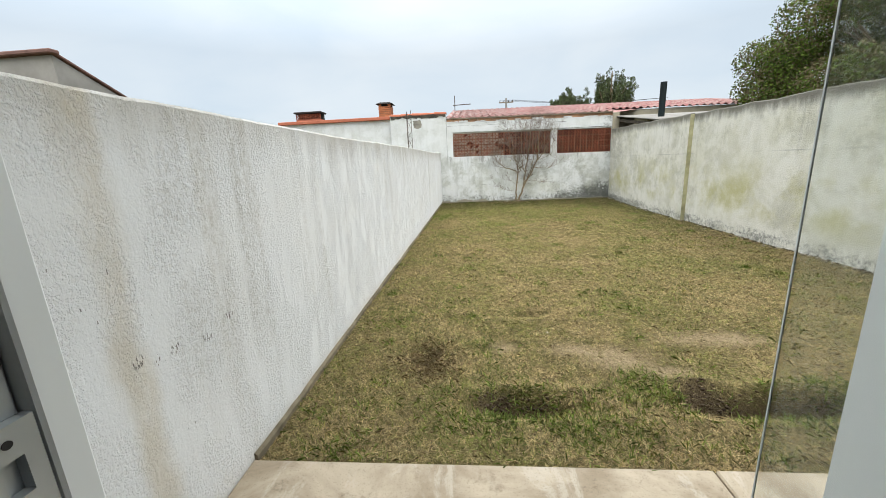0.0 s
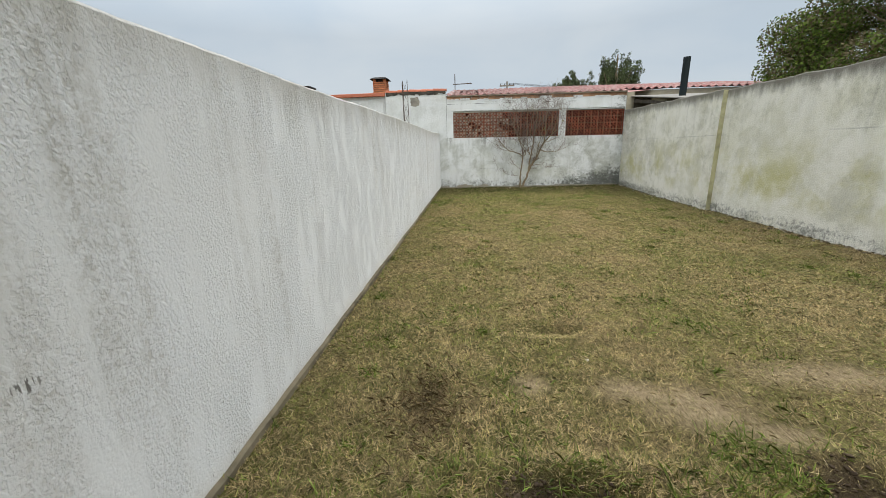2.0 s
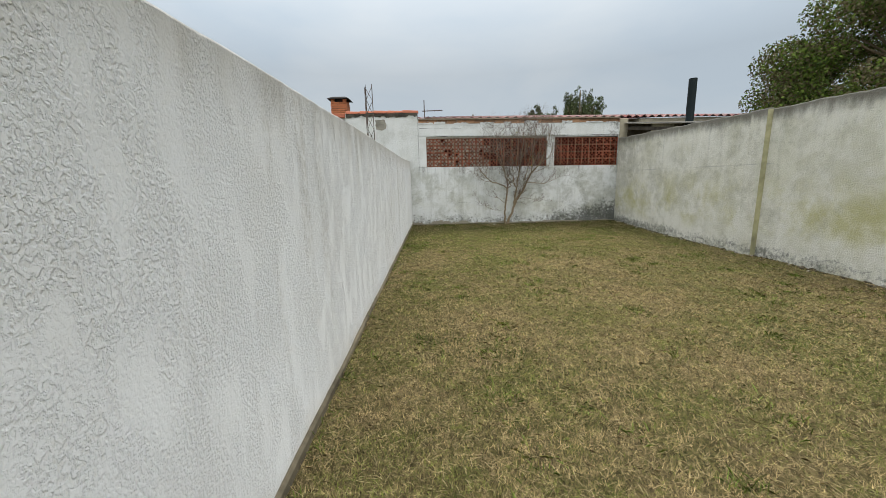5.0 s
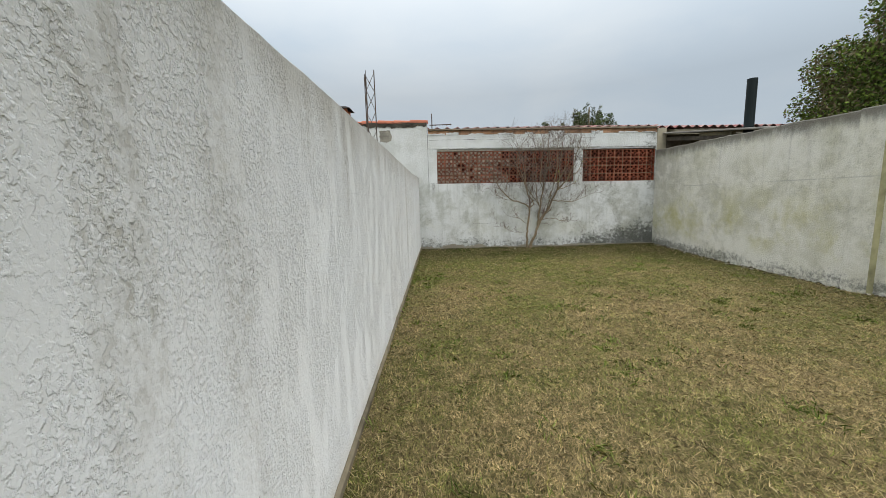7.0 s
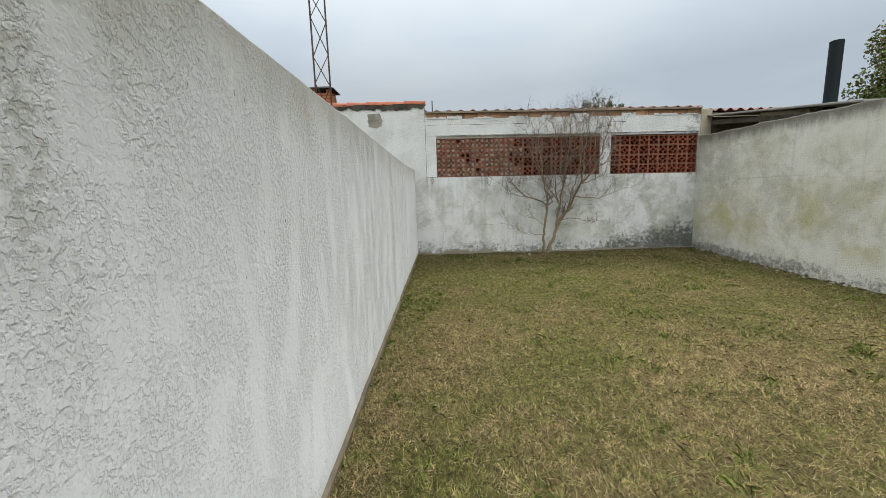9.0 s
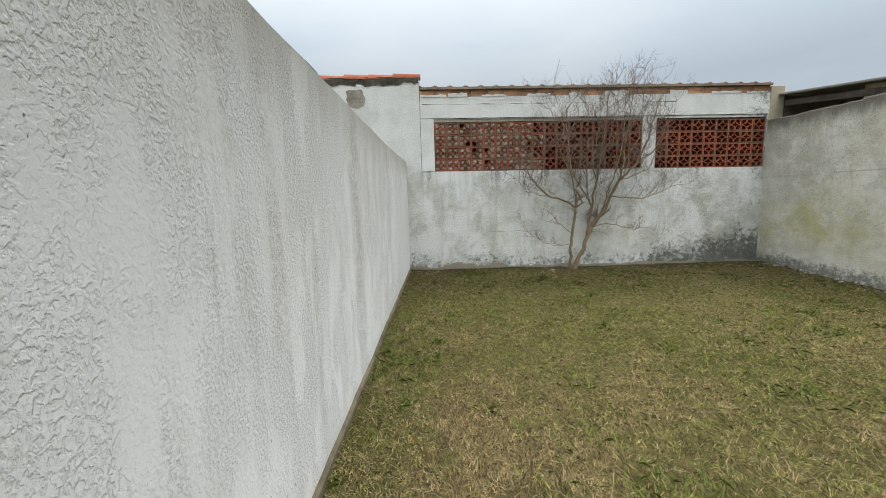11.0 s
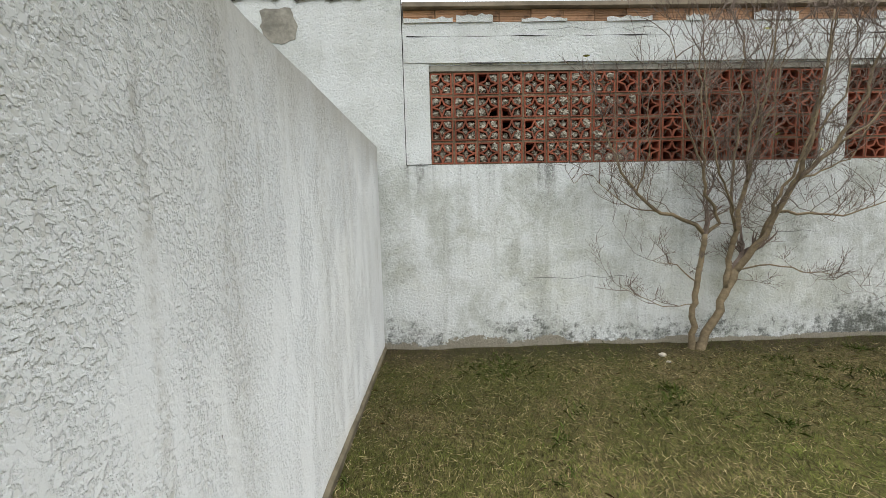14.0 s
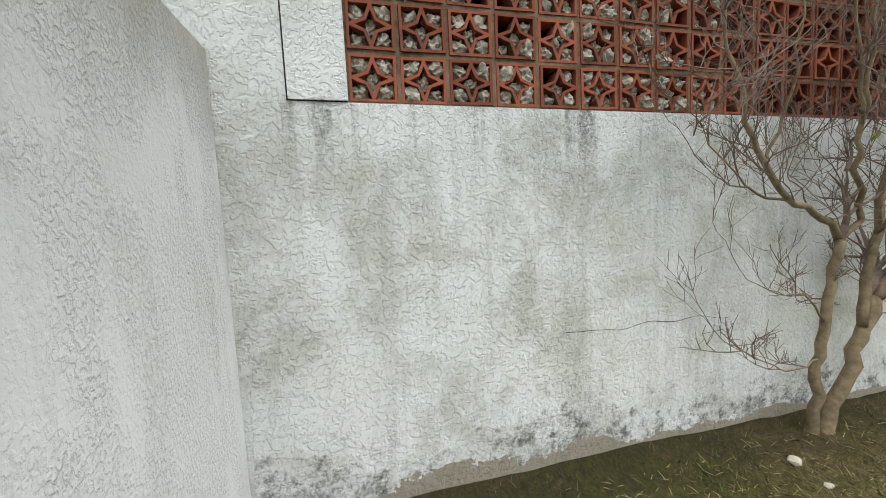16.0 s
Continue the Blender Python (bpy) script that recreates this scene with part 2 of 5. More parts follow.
def mouldy_plaster(name, algae, mould, coat, corner):
    """Old white wash with olive-grey blotches, black mould from the ground up, flaking plates and some algae."""
    n = Nodes(name, 0.85)
    n.b.inputs["Diffuse Roughness"].default_value = 0.6
    x, y, z = n.axis("X"), n.axis("Y"), n.axis("Z")
    one = n.noise(48.0, 3.0, 0.55, 0.35)
    plates = n.ramp(one, 0.42, 0.55)
    edge = n.ramp(n.math("ABSOLUTE", n.math("SUBTRACT", one, 0.455)), 0.0, 0.02, 1.0, 0.0)
    blot = n.noise(2.1, 8.0, 0.68, 0.25)
    grit = n.noise(14.0, 12.0, 0.82)
    fine = n.noise(60.0, 6.0, 0.8)
    clean = n.ramp(z, 1.45, 1.95, 1.0, 0.4) if corner else n.ramp(z, 2.0, 2.6, 1.0, 0.9)
    paint = n.mix(n.math("MULTIPLY", n.ramp(blot, 0.42, 0.64), clean), coat, tuple(c * k for c, k in zip(coat, (0.74, 0.745, 0.70) if corner else (0.84, 0.84, 0.79))))
    runs = n.ramp(n.noise(1.0, 6.0, 0.7, 0.2, n.scaled((4.5, 4.5, 0.35))), 0.50, 0.72)
    runs = n.math("MULTIPLY", runs, n.ramp(fine, 0.34, 0.60))
    paint = n.mix(n.math("MULTIPLY", n.math("MULTIPLY", runs, clean), 0.7 if corner else 0.3), paint, tuple(c * k for c, k in zip(coat, (0.50, 0.50, 0.45))))
    shady = n.math("MULTIPLY", n.ramp(x, 2.0, 4.8), n.ramp(z, 1.3, 2.0, 0.7, 0.1)) if corner else n.ramp(y, 11.2, 14.0, 0.0, 1.0)
    sooty = n.ramp(n.math("ADD", n.math("ADD", n.math("MULTIPLY", blot, 0.45), n.math("MULTIPLY", grit, 0.55)), n.math("MULTIPLY", shady, 0.07)), 0.455, 0.585)
    sooty = n.math("MULTIPLY", sooty, n.math("ADD", n.ramp(n.noise(0.9, 3.0), 0.42, 0.60), shady))
    sooty = n.math("MULTIPLY", n.math("MULTIPLY", sooty, clean), n.ramp(fine, 0.36, 0.58))
    paint = n.mix(n.math("MULTIPLY", n.math("MULTIPLY", sooty, n.ramp(one, 0.36, 0.52, 1.0, 0.4)), 0.62 if corner else 0.55), paint, (0.20, 0.205, 0.165))
    green = n.math("MULTIPLY", n.ramp(n.noise(1.0, 8.0, 0.72, 0.2), 0.42, 0.66), n.ramp(z, 0.1, 0.5))
    green = n.math("MULTIPLY", green, n.ramp(z, 0.7, 1.5, 1.0, 0.2))
    paint = n.mix(n.math("MULTIPLY", green, algae), paint, (0.50, 0.48, 0.19))
    # mould climbs from the ground, and higher towards the shaded corner
    low = n.math("ADD", n.ramp(z, 0.0, 0.75 if corner else 0.30, 0.25 if corner else 0.25, 0.0), n.math("MULTIPLY", n.noise(1.4, 6.0, 0.65), 0.42))
    if corner:
        damp = n.math("MULTIPLY", n.ramp(x, 2.2, 4.6), n.ramp(z, 0.05, 1.4, 0.16, 0.05))
        damp = n.math("ADD", damp, n.math("MULTIPLY", n.ramp(x, 4.4, 5.0), n.ramp(z, 1.2, 1.7, 0.08, 0.20)))
        sill = n.math("MULTIPLY", n.ramp(z, 1.30, 1.68), n.ramp(z, 1.70, 1.72, 1.0, 0.0))
        drip = n.math("MULTIPLY", n.ramp(n.noise(1.0, 5.0, 0.7, 0.1, n.scaled((5.5, 5.5, 0.22), (1.3, 0, 0.4))), 0.50, 0.66), sill)
    else:
        damp = n.math("MULTIPLY", n.ramp(y, 11.0, 14.1), n.ramp(z, 0.1, 2.0, 0.13, 0.09))
        drip = n.math("MULTIPLY", n.ramp(n.noise(1.0, 5.0, 0.7, 0.1, n.scaled((5.5, 5.5, 0.22), (1.3, 0, 0.4))), 0.53, 0.72), n.ramp(z, 0.9, 2.0, 0.0, 0.35))
    paint = n.mix(n.math("MULTIPLY", drip, n.math("MULTIPLY", n.ramp(n.noise(30.0, 6.0, 0.75), 0.35, 0.58), 0.85)), paint, (0.13, 0.13, 0.11))
    low = n.math("ADD", low, damp)
    mould_f = n.ramp(n.math("ADD", low, n.math("MULTIPLY", grit, 0.95)), 0.86, 1.04)
    mould_f = n.math("MULTIPLY", mould_f, n.ramp(fine, 0.30, 0.52, 0.45, 1.0))
    paint = n.mix(n.math("MULTIPLY", mould_f, mould), paint, (0.06, 0.064, 0.05))
    chips = n.math("MULTIPLY", n.math("MULTIPLY", edge, n.ramp(n.noise(2.0, 5.0, 0.65), 0.50, 0.66)), n.ramp(n.noise(14.0, 3.0, 0.6), 0.46, 0.62))
    paint = n.mix(n.math("MULTIPLY", n.math("MULTIPLY", chips, clean), 0.55), paint, (0.22, 0.21, 0.18))
    h = n.math("ADD", n.math("MULTIPLY", plates, 0.7), n.math("MULTIPLY", grit, 0.5))
    return n, paint, n.bump(h, 0.9, 0.006, n.bump(n.noise(4.0, 4.0), 0.3, 0.03))


def back_plaster():
    n, paint, normal = mouldy_plaster("washed_plaster", 0.15, 0.86, (0.755, 0.775, 0.77), 0.09)
    # render has fallen from the foot and shows the grey cement
    foot = n.ramp(n.math("ADD", n.axis("Z"), n.math("MULTIPLY", n.math("MULTIPLY", n.ramp(n.noise(2.2, 8.0, 0.75), 0.3, 0.75), n.ramp(n.axis("X"), 0.6, 2.2, 1.0, 0.35)), -0.15)), 0.0, 0.008, 1.0, 0.0)
    return n.done(n.mix(n.math("MULTIPLY", foot, 1.0), paint, n.mix(n.noise(20.0, 6.0, 0.7), (0.20, 0.18, 0.14), (0.42, 0.385, 0.31))), normal)


def side_plaster():
    n, paint, normal = mouldy_plaster("algae_plaster", 0.75, 0.75, (0.83, 0.82, 0.75), 0.0)
    z = n.axis("Z")
    crown = n.ramp(n.math("ADD", n.math("SUBTRACT", z, n.math("MULTIPLY", n.axis("Y"), 0.0155)), n.math("MULTIPLY", n.noise(1.0, 7.0, 0.75, 0.0, n.scaled((5.0, 5.0, 1.6))), 0.40)), 2.14, 2.36)
    paint = n.mix(n.math("MULTIPLY", crown, 0.85), paint, (0.15, 0.14, 0.115))
    line = n.ramp(n.math("ABSOLUTE", n.math("SUBTRACT", z, 1.46)), 0.0, 0.015, 0.5, 0.0)
    return n.done(n.mix(n.math("MULTIPLY", line, n.ramp(n.noise(1.5), 0.4, 0.6)), paint, (0.36, 0.36, 0.33)), normal)


def soil_and_thatch():
    n = Nodes("turf_soil", 1.0)
    big = n.noise(0.55, 5.0, 0.6, 0.4)
    mid = n.noise(3.2, 6.0, 0.65)
    def fibres(angle, scale, shift):
        v = n.t.nodes.new("ShaderNodeMapping")
        v.inputs["Rotation"].default_value = (0, 0, radians(angle))
        v.inputs["Location"].default_value = (shift, shift * 1.7, 0)
        v.inputs["Scale"].default_value = (scale, scale * 0.11, scale * 0.5)
        n.t.links.new(n.pos, v.inputs["Vector"])
        return n.noise(1.0, 2.0, 0.5, 0.35, v.outputs["Vector"])

    fine = n.math("MAXIMUM", n.math("MAXIMUM", fibres(12, 330.0, 0.0), fibres(71, 290.0, 3.0)), fibres(-44, 310.0, 7.0))
    fine = n.math("ADD", n.math("MULTIPLY", n.math("SUBTRACT", fine, 0.12), 0.75), n.math("MULTIPLY", n.noise(30.0, 4.0, 0.7), 0.30))
    straw = n.mix(n.ramp(fine, 0.32, 0.70), (0.025, 0.018, 0.008), (0.36, 0.28, 0.13))
    green = n.mix(n.ramp(fine, 0.32, 0.70), (0.016, 0.018, 0.006), (0.20, 0.19, 0.055))
    c = n.mix(n.ramp(n.math("ADD", n.math("MULTIPLY", big, 0.6), n.math("MULTIPLY", mid, 0.4)), 0.40, 0.60), straw, green)
    wob = n.noise(6.0, 8.0, 0.75)

    def spot(cx, cy, rx, ry, edge):
        dx = n.math("MULTIPLY", n.math("SUBTRACT", n.axis("X"), cx), 1 / rx)
        dy = n.math("MULTIPLY", n.math("SUBTRACT", n.axis("Y"), cy), 1 / ry)
        q = n.math("SQRT", n.math("ADD", n.math("MULTIPLY", dx, dx), n.math("MULTIPLY", dy, dy)))
        return n.ramp(n.math("ADD", q, n.math("MULTIPLY", n.math("SUBTRACT", wob, 0.5), 2.6)), edge, 1.3, 1.0, 0.0)

    for cx, cy, rx, ry in SAND:
        c = n.mix(n.math("MULTIPLY", spot(cx, cy, rx, ry, 0.0), 0.75), c, n.mix(n.ramp(fine, 0.3, 0.7), (0.22, 0.16, 0.09), (0.72, 0.57, 0.37)))
    for cx, cy, rx, ry in EARTH:
        c = n.mix(n.math("MULTIPLY", spot(cx, cy, rx, ry, 0.0), 0.9), c, n.mix(fine, (0.025, 0.018, 0.011), (0.20, 0.145, 0.095)))
    c = n.mix(n.math("MULTIPLY", spot(*THATCH, 0.2), 0.75), c, n.mix(fine, (0.02, 0.014, 0.008), (0.17, 0.12, 0.075)))
    # soil colour turns darker along the foot of the back wall
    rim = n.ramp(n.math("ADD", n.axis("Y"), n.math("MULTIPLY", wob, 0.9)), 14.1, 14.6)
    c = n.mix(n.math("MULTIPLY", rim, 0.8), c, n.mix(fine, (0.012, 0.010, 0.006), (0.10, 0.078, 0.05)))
    h = n.math("ADD", fine, n.math("MULTIPLY", mid, 0.8))
    return n, c, n.bump(h, 1.0, 0.035)


# worn sandy patches and dug earth: middle and half axes
THATCH = (-0.36, 2.58, 0.15, 0.24)
SAND = [(1.05, 2.62, 0.34, 0.22), (0.22, 2.80, 0.13, 0.10), (1.95, 2.92, 0.55, 0.16), (0.75, 2.75, 0.22, 0.12), (1.35, 2.42, 0.2, 0.12)]
EARTH = [(0.12, 2.10, 0.15, 0.06), (0.38, 2.07, 0.16, 0.05), (1.62, 2.09, 0.26, 0.08), (1.40, 2.18, 0.14, 0.11), (2.1, 2.10, 0.25, 0.05)]


def grass_blade(name, dry, fresh, bias):
    n = Nodes(name, 0.75)
    r = n.island()
    pos = n.noise(0.9, 5.0, 0.65, 0.3)
    tuft = n.noise(5.5, 6.0, 0.7)
    place = n.ramp(n.math("ADD", n.math("MULTIPLY", pos, 0.6), n.math("MULTIPLY", tuft, 0.4)), 0.38, 0.62)
    place = n.math("ADD", place, n.math("SUBTRACT", n.ramp(n.noise(28.0, 3.0, 0.6), 0.3, 0.7, 0.0, 0.5), 0.25))
    place = n.math("ADD", place, n.ramp(n.axis("Y"), 8.0, 12.0, 0.0, 0.55))
    f = n.ramp(n.math("ADD", n.math("MULTIPLY", r, 0.75), n.math("MULTIPLY", place, 0.65)), bias, bias + 0.35)
    d = n.mix(n.math("FRACT", n.math("MULTIPLY", r, 37.0)), tuple(c * 0.22 for c in dry), tuple(c * 1.35 for c in dry))
    g = n.mix(n.math("FRACT", n.math("MULTIPLY", r, 91.0)), tuple(c * 0.4 for c in fresh), tuple(c * 1.5 for c in fresh))
    # blade tone varies in clumps and drops to 0.42 towards the back wall
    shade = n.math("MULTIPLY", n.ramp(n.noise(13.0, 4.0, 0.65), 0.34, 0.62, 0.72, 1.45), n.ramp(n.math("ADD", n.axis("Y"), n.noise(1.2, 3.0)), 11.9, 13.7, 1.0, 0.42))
    both = n.t.nodes.new("ShaderNodeVectorMath")
    both.operation = "SCALE"
    n.put(both.inputs[0], n.mix(f, d, g))
    n.put(both.inputs["Scale"], shade)
    return n.done(both.outputs["Vector"])


def clay(name, colour, vary=0.35, dirt=0.5):
    n = Nodes(name, 0.85)
    r = n.each()
    a = n.noise(22.0, 6.0, 0.7)
    c = n.mix(n.math("ADD", n.math("MULTIPLY", r, 0.6), n.math("MULTIPLY", a, 0.4)), tuple(x * (1 - vary) for x in colour), tuple(x * (1 + vary) for x in colour))
    c = n.mix(n.math("MULTIPLY", n.ramp(n.noise(7.0, 6.0, 0.7), 0.5, 0.72), dirt), c, (0.07, 0.05, 0.04))
    return n.done(c, n.bump(a, 0.4, 0.003))


M_LEFT = flecked_plaster()
M_BACK = back_plaster()
M_RIGHT = side_plaster()
soil_n, soil_c, soil_normal = soil_and_thatch()
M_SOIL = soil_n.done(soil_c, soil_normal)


def weathered_concrete():
    n = Nodes("weathered_concrete", 0.9)
    c = n.mix(n.ramp(n.noise(1.8, 6.0, 0.65, 0.5), 0.36, 0.64), (0.30, 0.245, 0.175), (0.50, 0.43, 0.33))
    c = n.mix(n.math("MULTIPLY", n.ramp(n.noise(5.0, 8.0, 0.75, 0.8, n.scaled((1.0, 0.4, 1.0))), 0.52, 0.64), 0.6), c, (0.56, 0.51, 0.43))
    c = n.mix(n.math("MULTIPLY", n.ramp(n.noise(7.0, 10.0, 0.8, 0.2, n.scaled((1, 1, 1), (4, 2, 0))), 0.55, 0.68), 0.65), c, (0.15, 0.115, 0.075))
    c = n.mix(n.math("MULTIPLY", n.ramp(n.noise(120.0, 4.0, 0.7), 0.56, 0.66), 0.4), c, (0.14, 0.12, 0.09))
    return n.done(c, n.bump(n.noise(26.0, 8.0, 0.75), 0.5, 0.005))


M_CONCRETE = weathered_concrete()
M_CEMENT = simple("grey_cement", (0.27, 0.255, 0.215), 0.95, vary=0.4, scale=20.0, bump=0.5, dist=0.01)
M_MORTAR = simple("brown_mortar", (0.16, 0.115, 0.075), 0.95, vary=0.5, scale=35.0, bump=0.5, dist=0.006)
M_LUMP = simple("squeezed_mortar", (0.29, 0.265, 0.215), 0.95, vary=0.5, scale=40.0, bump=0.8, dist=0.01)
M_CLAY = clay("fired_clay", (0.245, 0.075, 0.043), 0.5, 0.85)
M_TILE = clay("roof_clay", (0.44, 0.15, 0.09), 0.3, 0.35)
M_BRICK = clay("orange_brick", (0.45, 0.17, 0.08), 0.25, 0.3)
M_HOLLOW = clay("bare_hollow_brick", (0.46, 0.27, 0.16), 0.5, 0.6)


def lichen_tile():
    """Faded red roof tile, pale with lichen towards the left and dark in the gutters between the waves."""
    n = Nodes("faded_red_tile", 0.9)
    a = n.noise(3.3, 4.0, 0.65)
    c = n.mix(n.ramp(n.math("ADD", n.math("MULTIPLY", a, 0.7), n.math("MULTIPLY", n.each(), 0.3)), 0.3, 0.7), (0.15, 0.05, 0.045), (0.40, 0.17, 0.16))
    c = n.mix(n.math("MULTIPLY", n.math("MULTIPLY", n.ramp(n.noise(5.0, 5.0, 0.7), 0.42, 0.60), n.ramp(n.axis("X"), 0.2, 4.0, 0.95, 0.6)), 0.75), c, (0.56, 0.50, 0.46))
    return n.done(c, n.bump(n.noise(40.0, 4.0), 0.4, 0.004))


M_REDROOF = lichen_tile()
M_DARK = simple("black_stain", (0.035, 0.032, 0.03), 0.8)
M_PIPE = simple("dark_green_paint", (0.010, 0.017, 0.018), 0.5, vary=0.2, scale=3.0)
M_STEEL = simple("rusty_steel", (0.10, 0.075, 0.06), 0.7, 0.4, vary=0.4, scale=25.0)
M_FRAME = simple("white_lacquer", (0.80, 0.83, 0.82), 0.4, vary=0.05, scale=3.0, bump=0.03)
M_ALLOY = simple("grey_alloy", (0.46, 0.49, 0.50), 0.45, 0.5, vary=0.12, scale=14.0, bump=0.05)
M_BARK = simple("pale_bark", (0.225, 0.175, 0.11), 0.9, vary=0.45, scale=30.0, bump=0.7, dist=0.008)
M_TWIG = simple("twig_bark", (0.175, 0.135, 0.11), 0.9, vary=0.35, scale=30.0)
# brick red taken nearly to black, so interior shade sits in the colour
M_INSIDE = simple("darkened_brick", (0.055, 0.02, 0.015), 0.9)
M_CREAM = simple("cream_render", (0.38, 0.345, 0.26), 0.9, vary=0.25, scale=3.0)
M_GREYWALL = simple("grey_render", (0.28, 0.27, 0.25), 0.9, vary=0.3, scale=1.5)
M_VERGE = simple("dull_brown_tile", (0.17, 0.10, 0.085), 0.85, vary=0.4, scale=5.0)
M_WOOD = simple("grey_timber", (0.23, 0.19, 0.14), 0.85, vary=0.35, scale=8.0)
# timber colour lowered to stand for the shade under the lean-to roof
M_SHADEWOOD = simple("shade_darkened_timber", (0.115, 0.10, 0.08), 0.9, vary=0.45, scale=7.0, bump=0.4)
# olive stained render, also mixed darker for the shade under that roof
M_STAINED = simple("stained_olive_render", (0.20, 0.175, 0.11), 0.95, vary=0.5, scale=6.0, bump=0.4)
M_ROOM = simple("room_paint", (0.82, 0.82, 0.80), 0.8, vary=0.05, scale=2.0)


# ---------- mesh helpers ----------
def mesh_object(name, bm, material, smooth=False):
    me = bpy.data.meshes.new(name)
    bm.to_mesh(me)
    bm.free()
    me.materials.append(material)
    if smooth:
        for p in me.polygons:
            p.use_smooth = True
    return new(name, me)


def part(name, bm, material, parent, label="", smooth=False):
    ob = mesh_object(name, bm, material, smooth)
    ob.parent = parent
    if label:
        ob["label"] = label
    return ob


def thing(name, label, category, at=(0, 0, 0), group="", kind=""):
    ob = new(name)
    ob.empty_display_size = 0.1
    ob.matrix_basis = Matrix.Translation(at)
    return tagged(ob, label, category, group, kind)


def structure(ob, label, category):
    return tagged(ob, label, category, kind="structure")


def add_box(bm, lo, hi, bevel=0.0, turn=None):
    r = bmesh.ops.create_cube(bm, size=1.0)
    c = [(a + b) / 2 for a, b in zip(lo, hi)]
    s = [b - a for a, b in zip(lo, hi)]
    for v in r["verts"]:
        v.co = Vector((v.co.x * s[0], v.co.y * s[1], v.co.z * s[2]))
        if turn:
            v.co = turn @ v.co
        v.co += Vector(c)
    if bevel:
        edges = list({e for v in r["verts"] for e in v.link_edges})
        bmesh.ops.bevel(bm, geom=edges, offset=bevel, segments=1, affect="EDGES")
    return bm


def box(lo, hi, bevel=0.0, turn=None):
    return add_box(bmesh.new(), lo, hi, bevel, turn)


def add_tube(bm, points, radii, sides=6, cap=True):
    rings = []
    side = Vector((0.3, 0.9, 0.2))
    for i, p in enumerate(points):
        a, b = points[max(0, i - 1)], points[min(len(points) - 1, i + 1)]
        d = (Vector(b) - Vector(a))
        if d.length < 1e-6:
            d = Vector((0, 0, 1))
        d.normalize()
        u = d.cross(side)
        if u.length < 0.1:
            u = d.cross(Vector((0.9, 0.1, 0.3)))
        u.normalize()
        w = d.cross(u)
        rings.append([bm.verts.new(Vector(p) + radii[i] * (math.cos(2 * math.pi * k / sides) * u + math.sin(2 * math.pi * k / sides) * w)) for k in range(sides)])
    for r0, r1 in zip(rings, rings[1:]):
        for k in range(sides):
            bm.faces.new((r0[k], r0[(k + 1) % sides], r1[(k + 1) % sides], r1[k]))
    if cap:
        bm.faces.new(rings[0][::-1])
        bm.faces.new(rings[-1])
    return bm


def tube(points, radii, sides=8):
    return add_tube(bmesh.new(), points, radii if isinstance(radii, (list, tuple)) else [radii] * len(points), sides)


def raw_mesh(name, verts, tris, material):
    me = bpy.data.meshes.new(name)
    me.vertices.add(len(verts))
    me.vertices.foreach_set("co", np.asarray(verts, np.float32).ravel())
    tris = np.asarray(tris, np.int32)
    me.loops.add(tris.size)
    me.loops.foreach_set("vertex_index", tris.ravel())
    me.polygons.add(len(tris))
    me.polygons.foreach_set("loop_start", np.arange(len(tris), dtype=np.int32) * tris.shape[1])
    me.update(calc_edges=True)
    me.materials.append(material)
    return new(name, me)


def rough_wall(x0, y0, x1, y1, depth, bottom, top, steps, wear=0.01):
    """A wall whose seen face runs from (x0, y0) to (x1, y1) and whose body lies depth metres behind it (to the left of that line).
    top(u) is its height along the line, u from 0 to 1; the crown is a little uneven and its edges are rounded off."""
    bm = bmesh.new()
    d = Vector((x1 - x0, y1 - y0, 0)).normalized()
    n = Vector((-d.y, d.x, 0))
    rows = []
    for i in range(steps + 1):
        u = i / steps
        p = Vector((x0 + (x1 - x0) * u, y0 + (y1 - y0) * u, 0))
        h = top(u) + wear * (noise.noise(Vector((p.x * 2.1, p.y * 2.1, 5.0))) + 0.6 * noise.noise(Vector((p.x * 9, p.y * 9, 2.0))))
        e = 0.012 + wear * 0.5 * abs(noise.noise(Vector((p.x * 7, p.y * 7, 9.0))))
        prof = [(0, bottom), (0, h - e), (e, h), (depth - e, h + 0.004), (depth, h - e), (depth, bottom)]
        rows.append([bm.verts.new(p + n * a + Vector((0, 0, z))) for a, z in prof])
    for r0, r1 in zip(rows, rows[1:]):
        for k in range(5):
            bm.faces.new((r0[k], r1[k], r1[k + 1], r0[k + 1]))
    bm.faces.new(rows[0])
    bm.faces.new(rows[-1][::-1])
    bmesh.ops.recalc_face_normals(bm, faces=bm.faces)
    return bm


# ---------- plan ----------
BACK_Y = 14.2            # face of the back wall
LEFT = lambda y: -1.186 + 0.030 * y / 14.2
RIGHT_X = 5.0
DOOR_Y = 0.29            # outer face of the house wall
SLAB_Y = 1.56


def ground_z(x, y):
    z = 0.008 * noise.noise(Vector((x * 9.0, y * 9.0, 4.7))) + 0.018 * noise.noise(Vector((x * 0.9, y * 0.9, 0.3))) + 0.010 * noise.noise(Vector((x * 3.1, y * 3.1, 1.7)))
    if -1.3 < x < 5.2 and 0 < y < 14.4:
        s = min(1, max(0, (x - 2.0) / 3.0))
        z -= 0.09 * s * s * (3 - 2 * s) * min(1, max(0, (14.0 - y) / 2.5))
        for cx, cy, rx, ry, dz in HOLES:
            q = ((x - cx) / rx) ** 2 + ((y - cy) / ry) ** 2
            z += dz * math.exp(-q * 1.5)
    return z


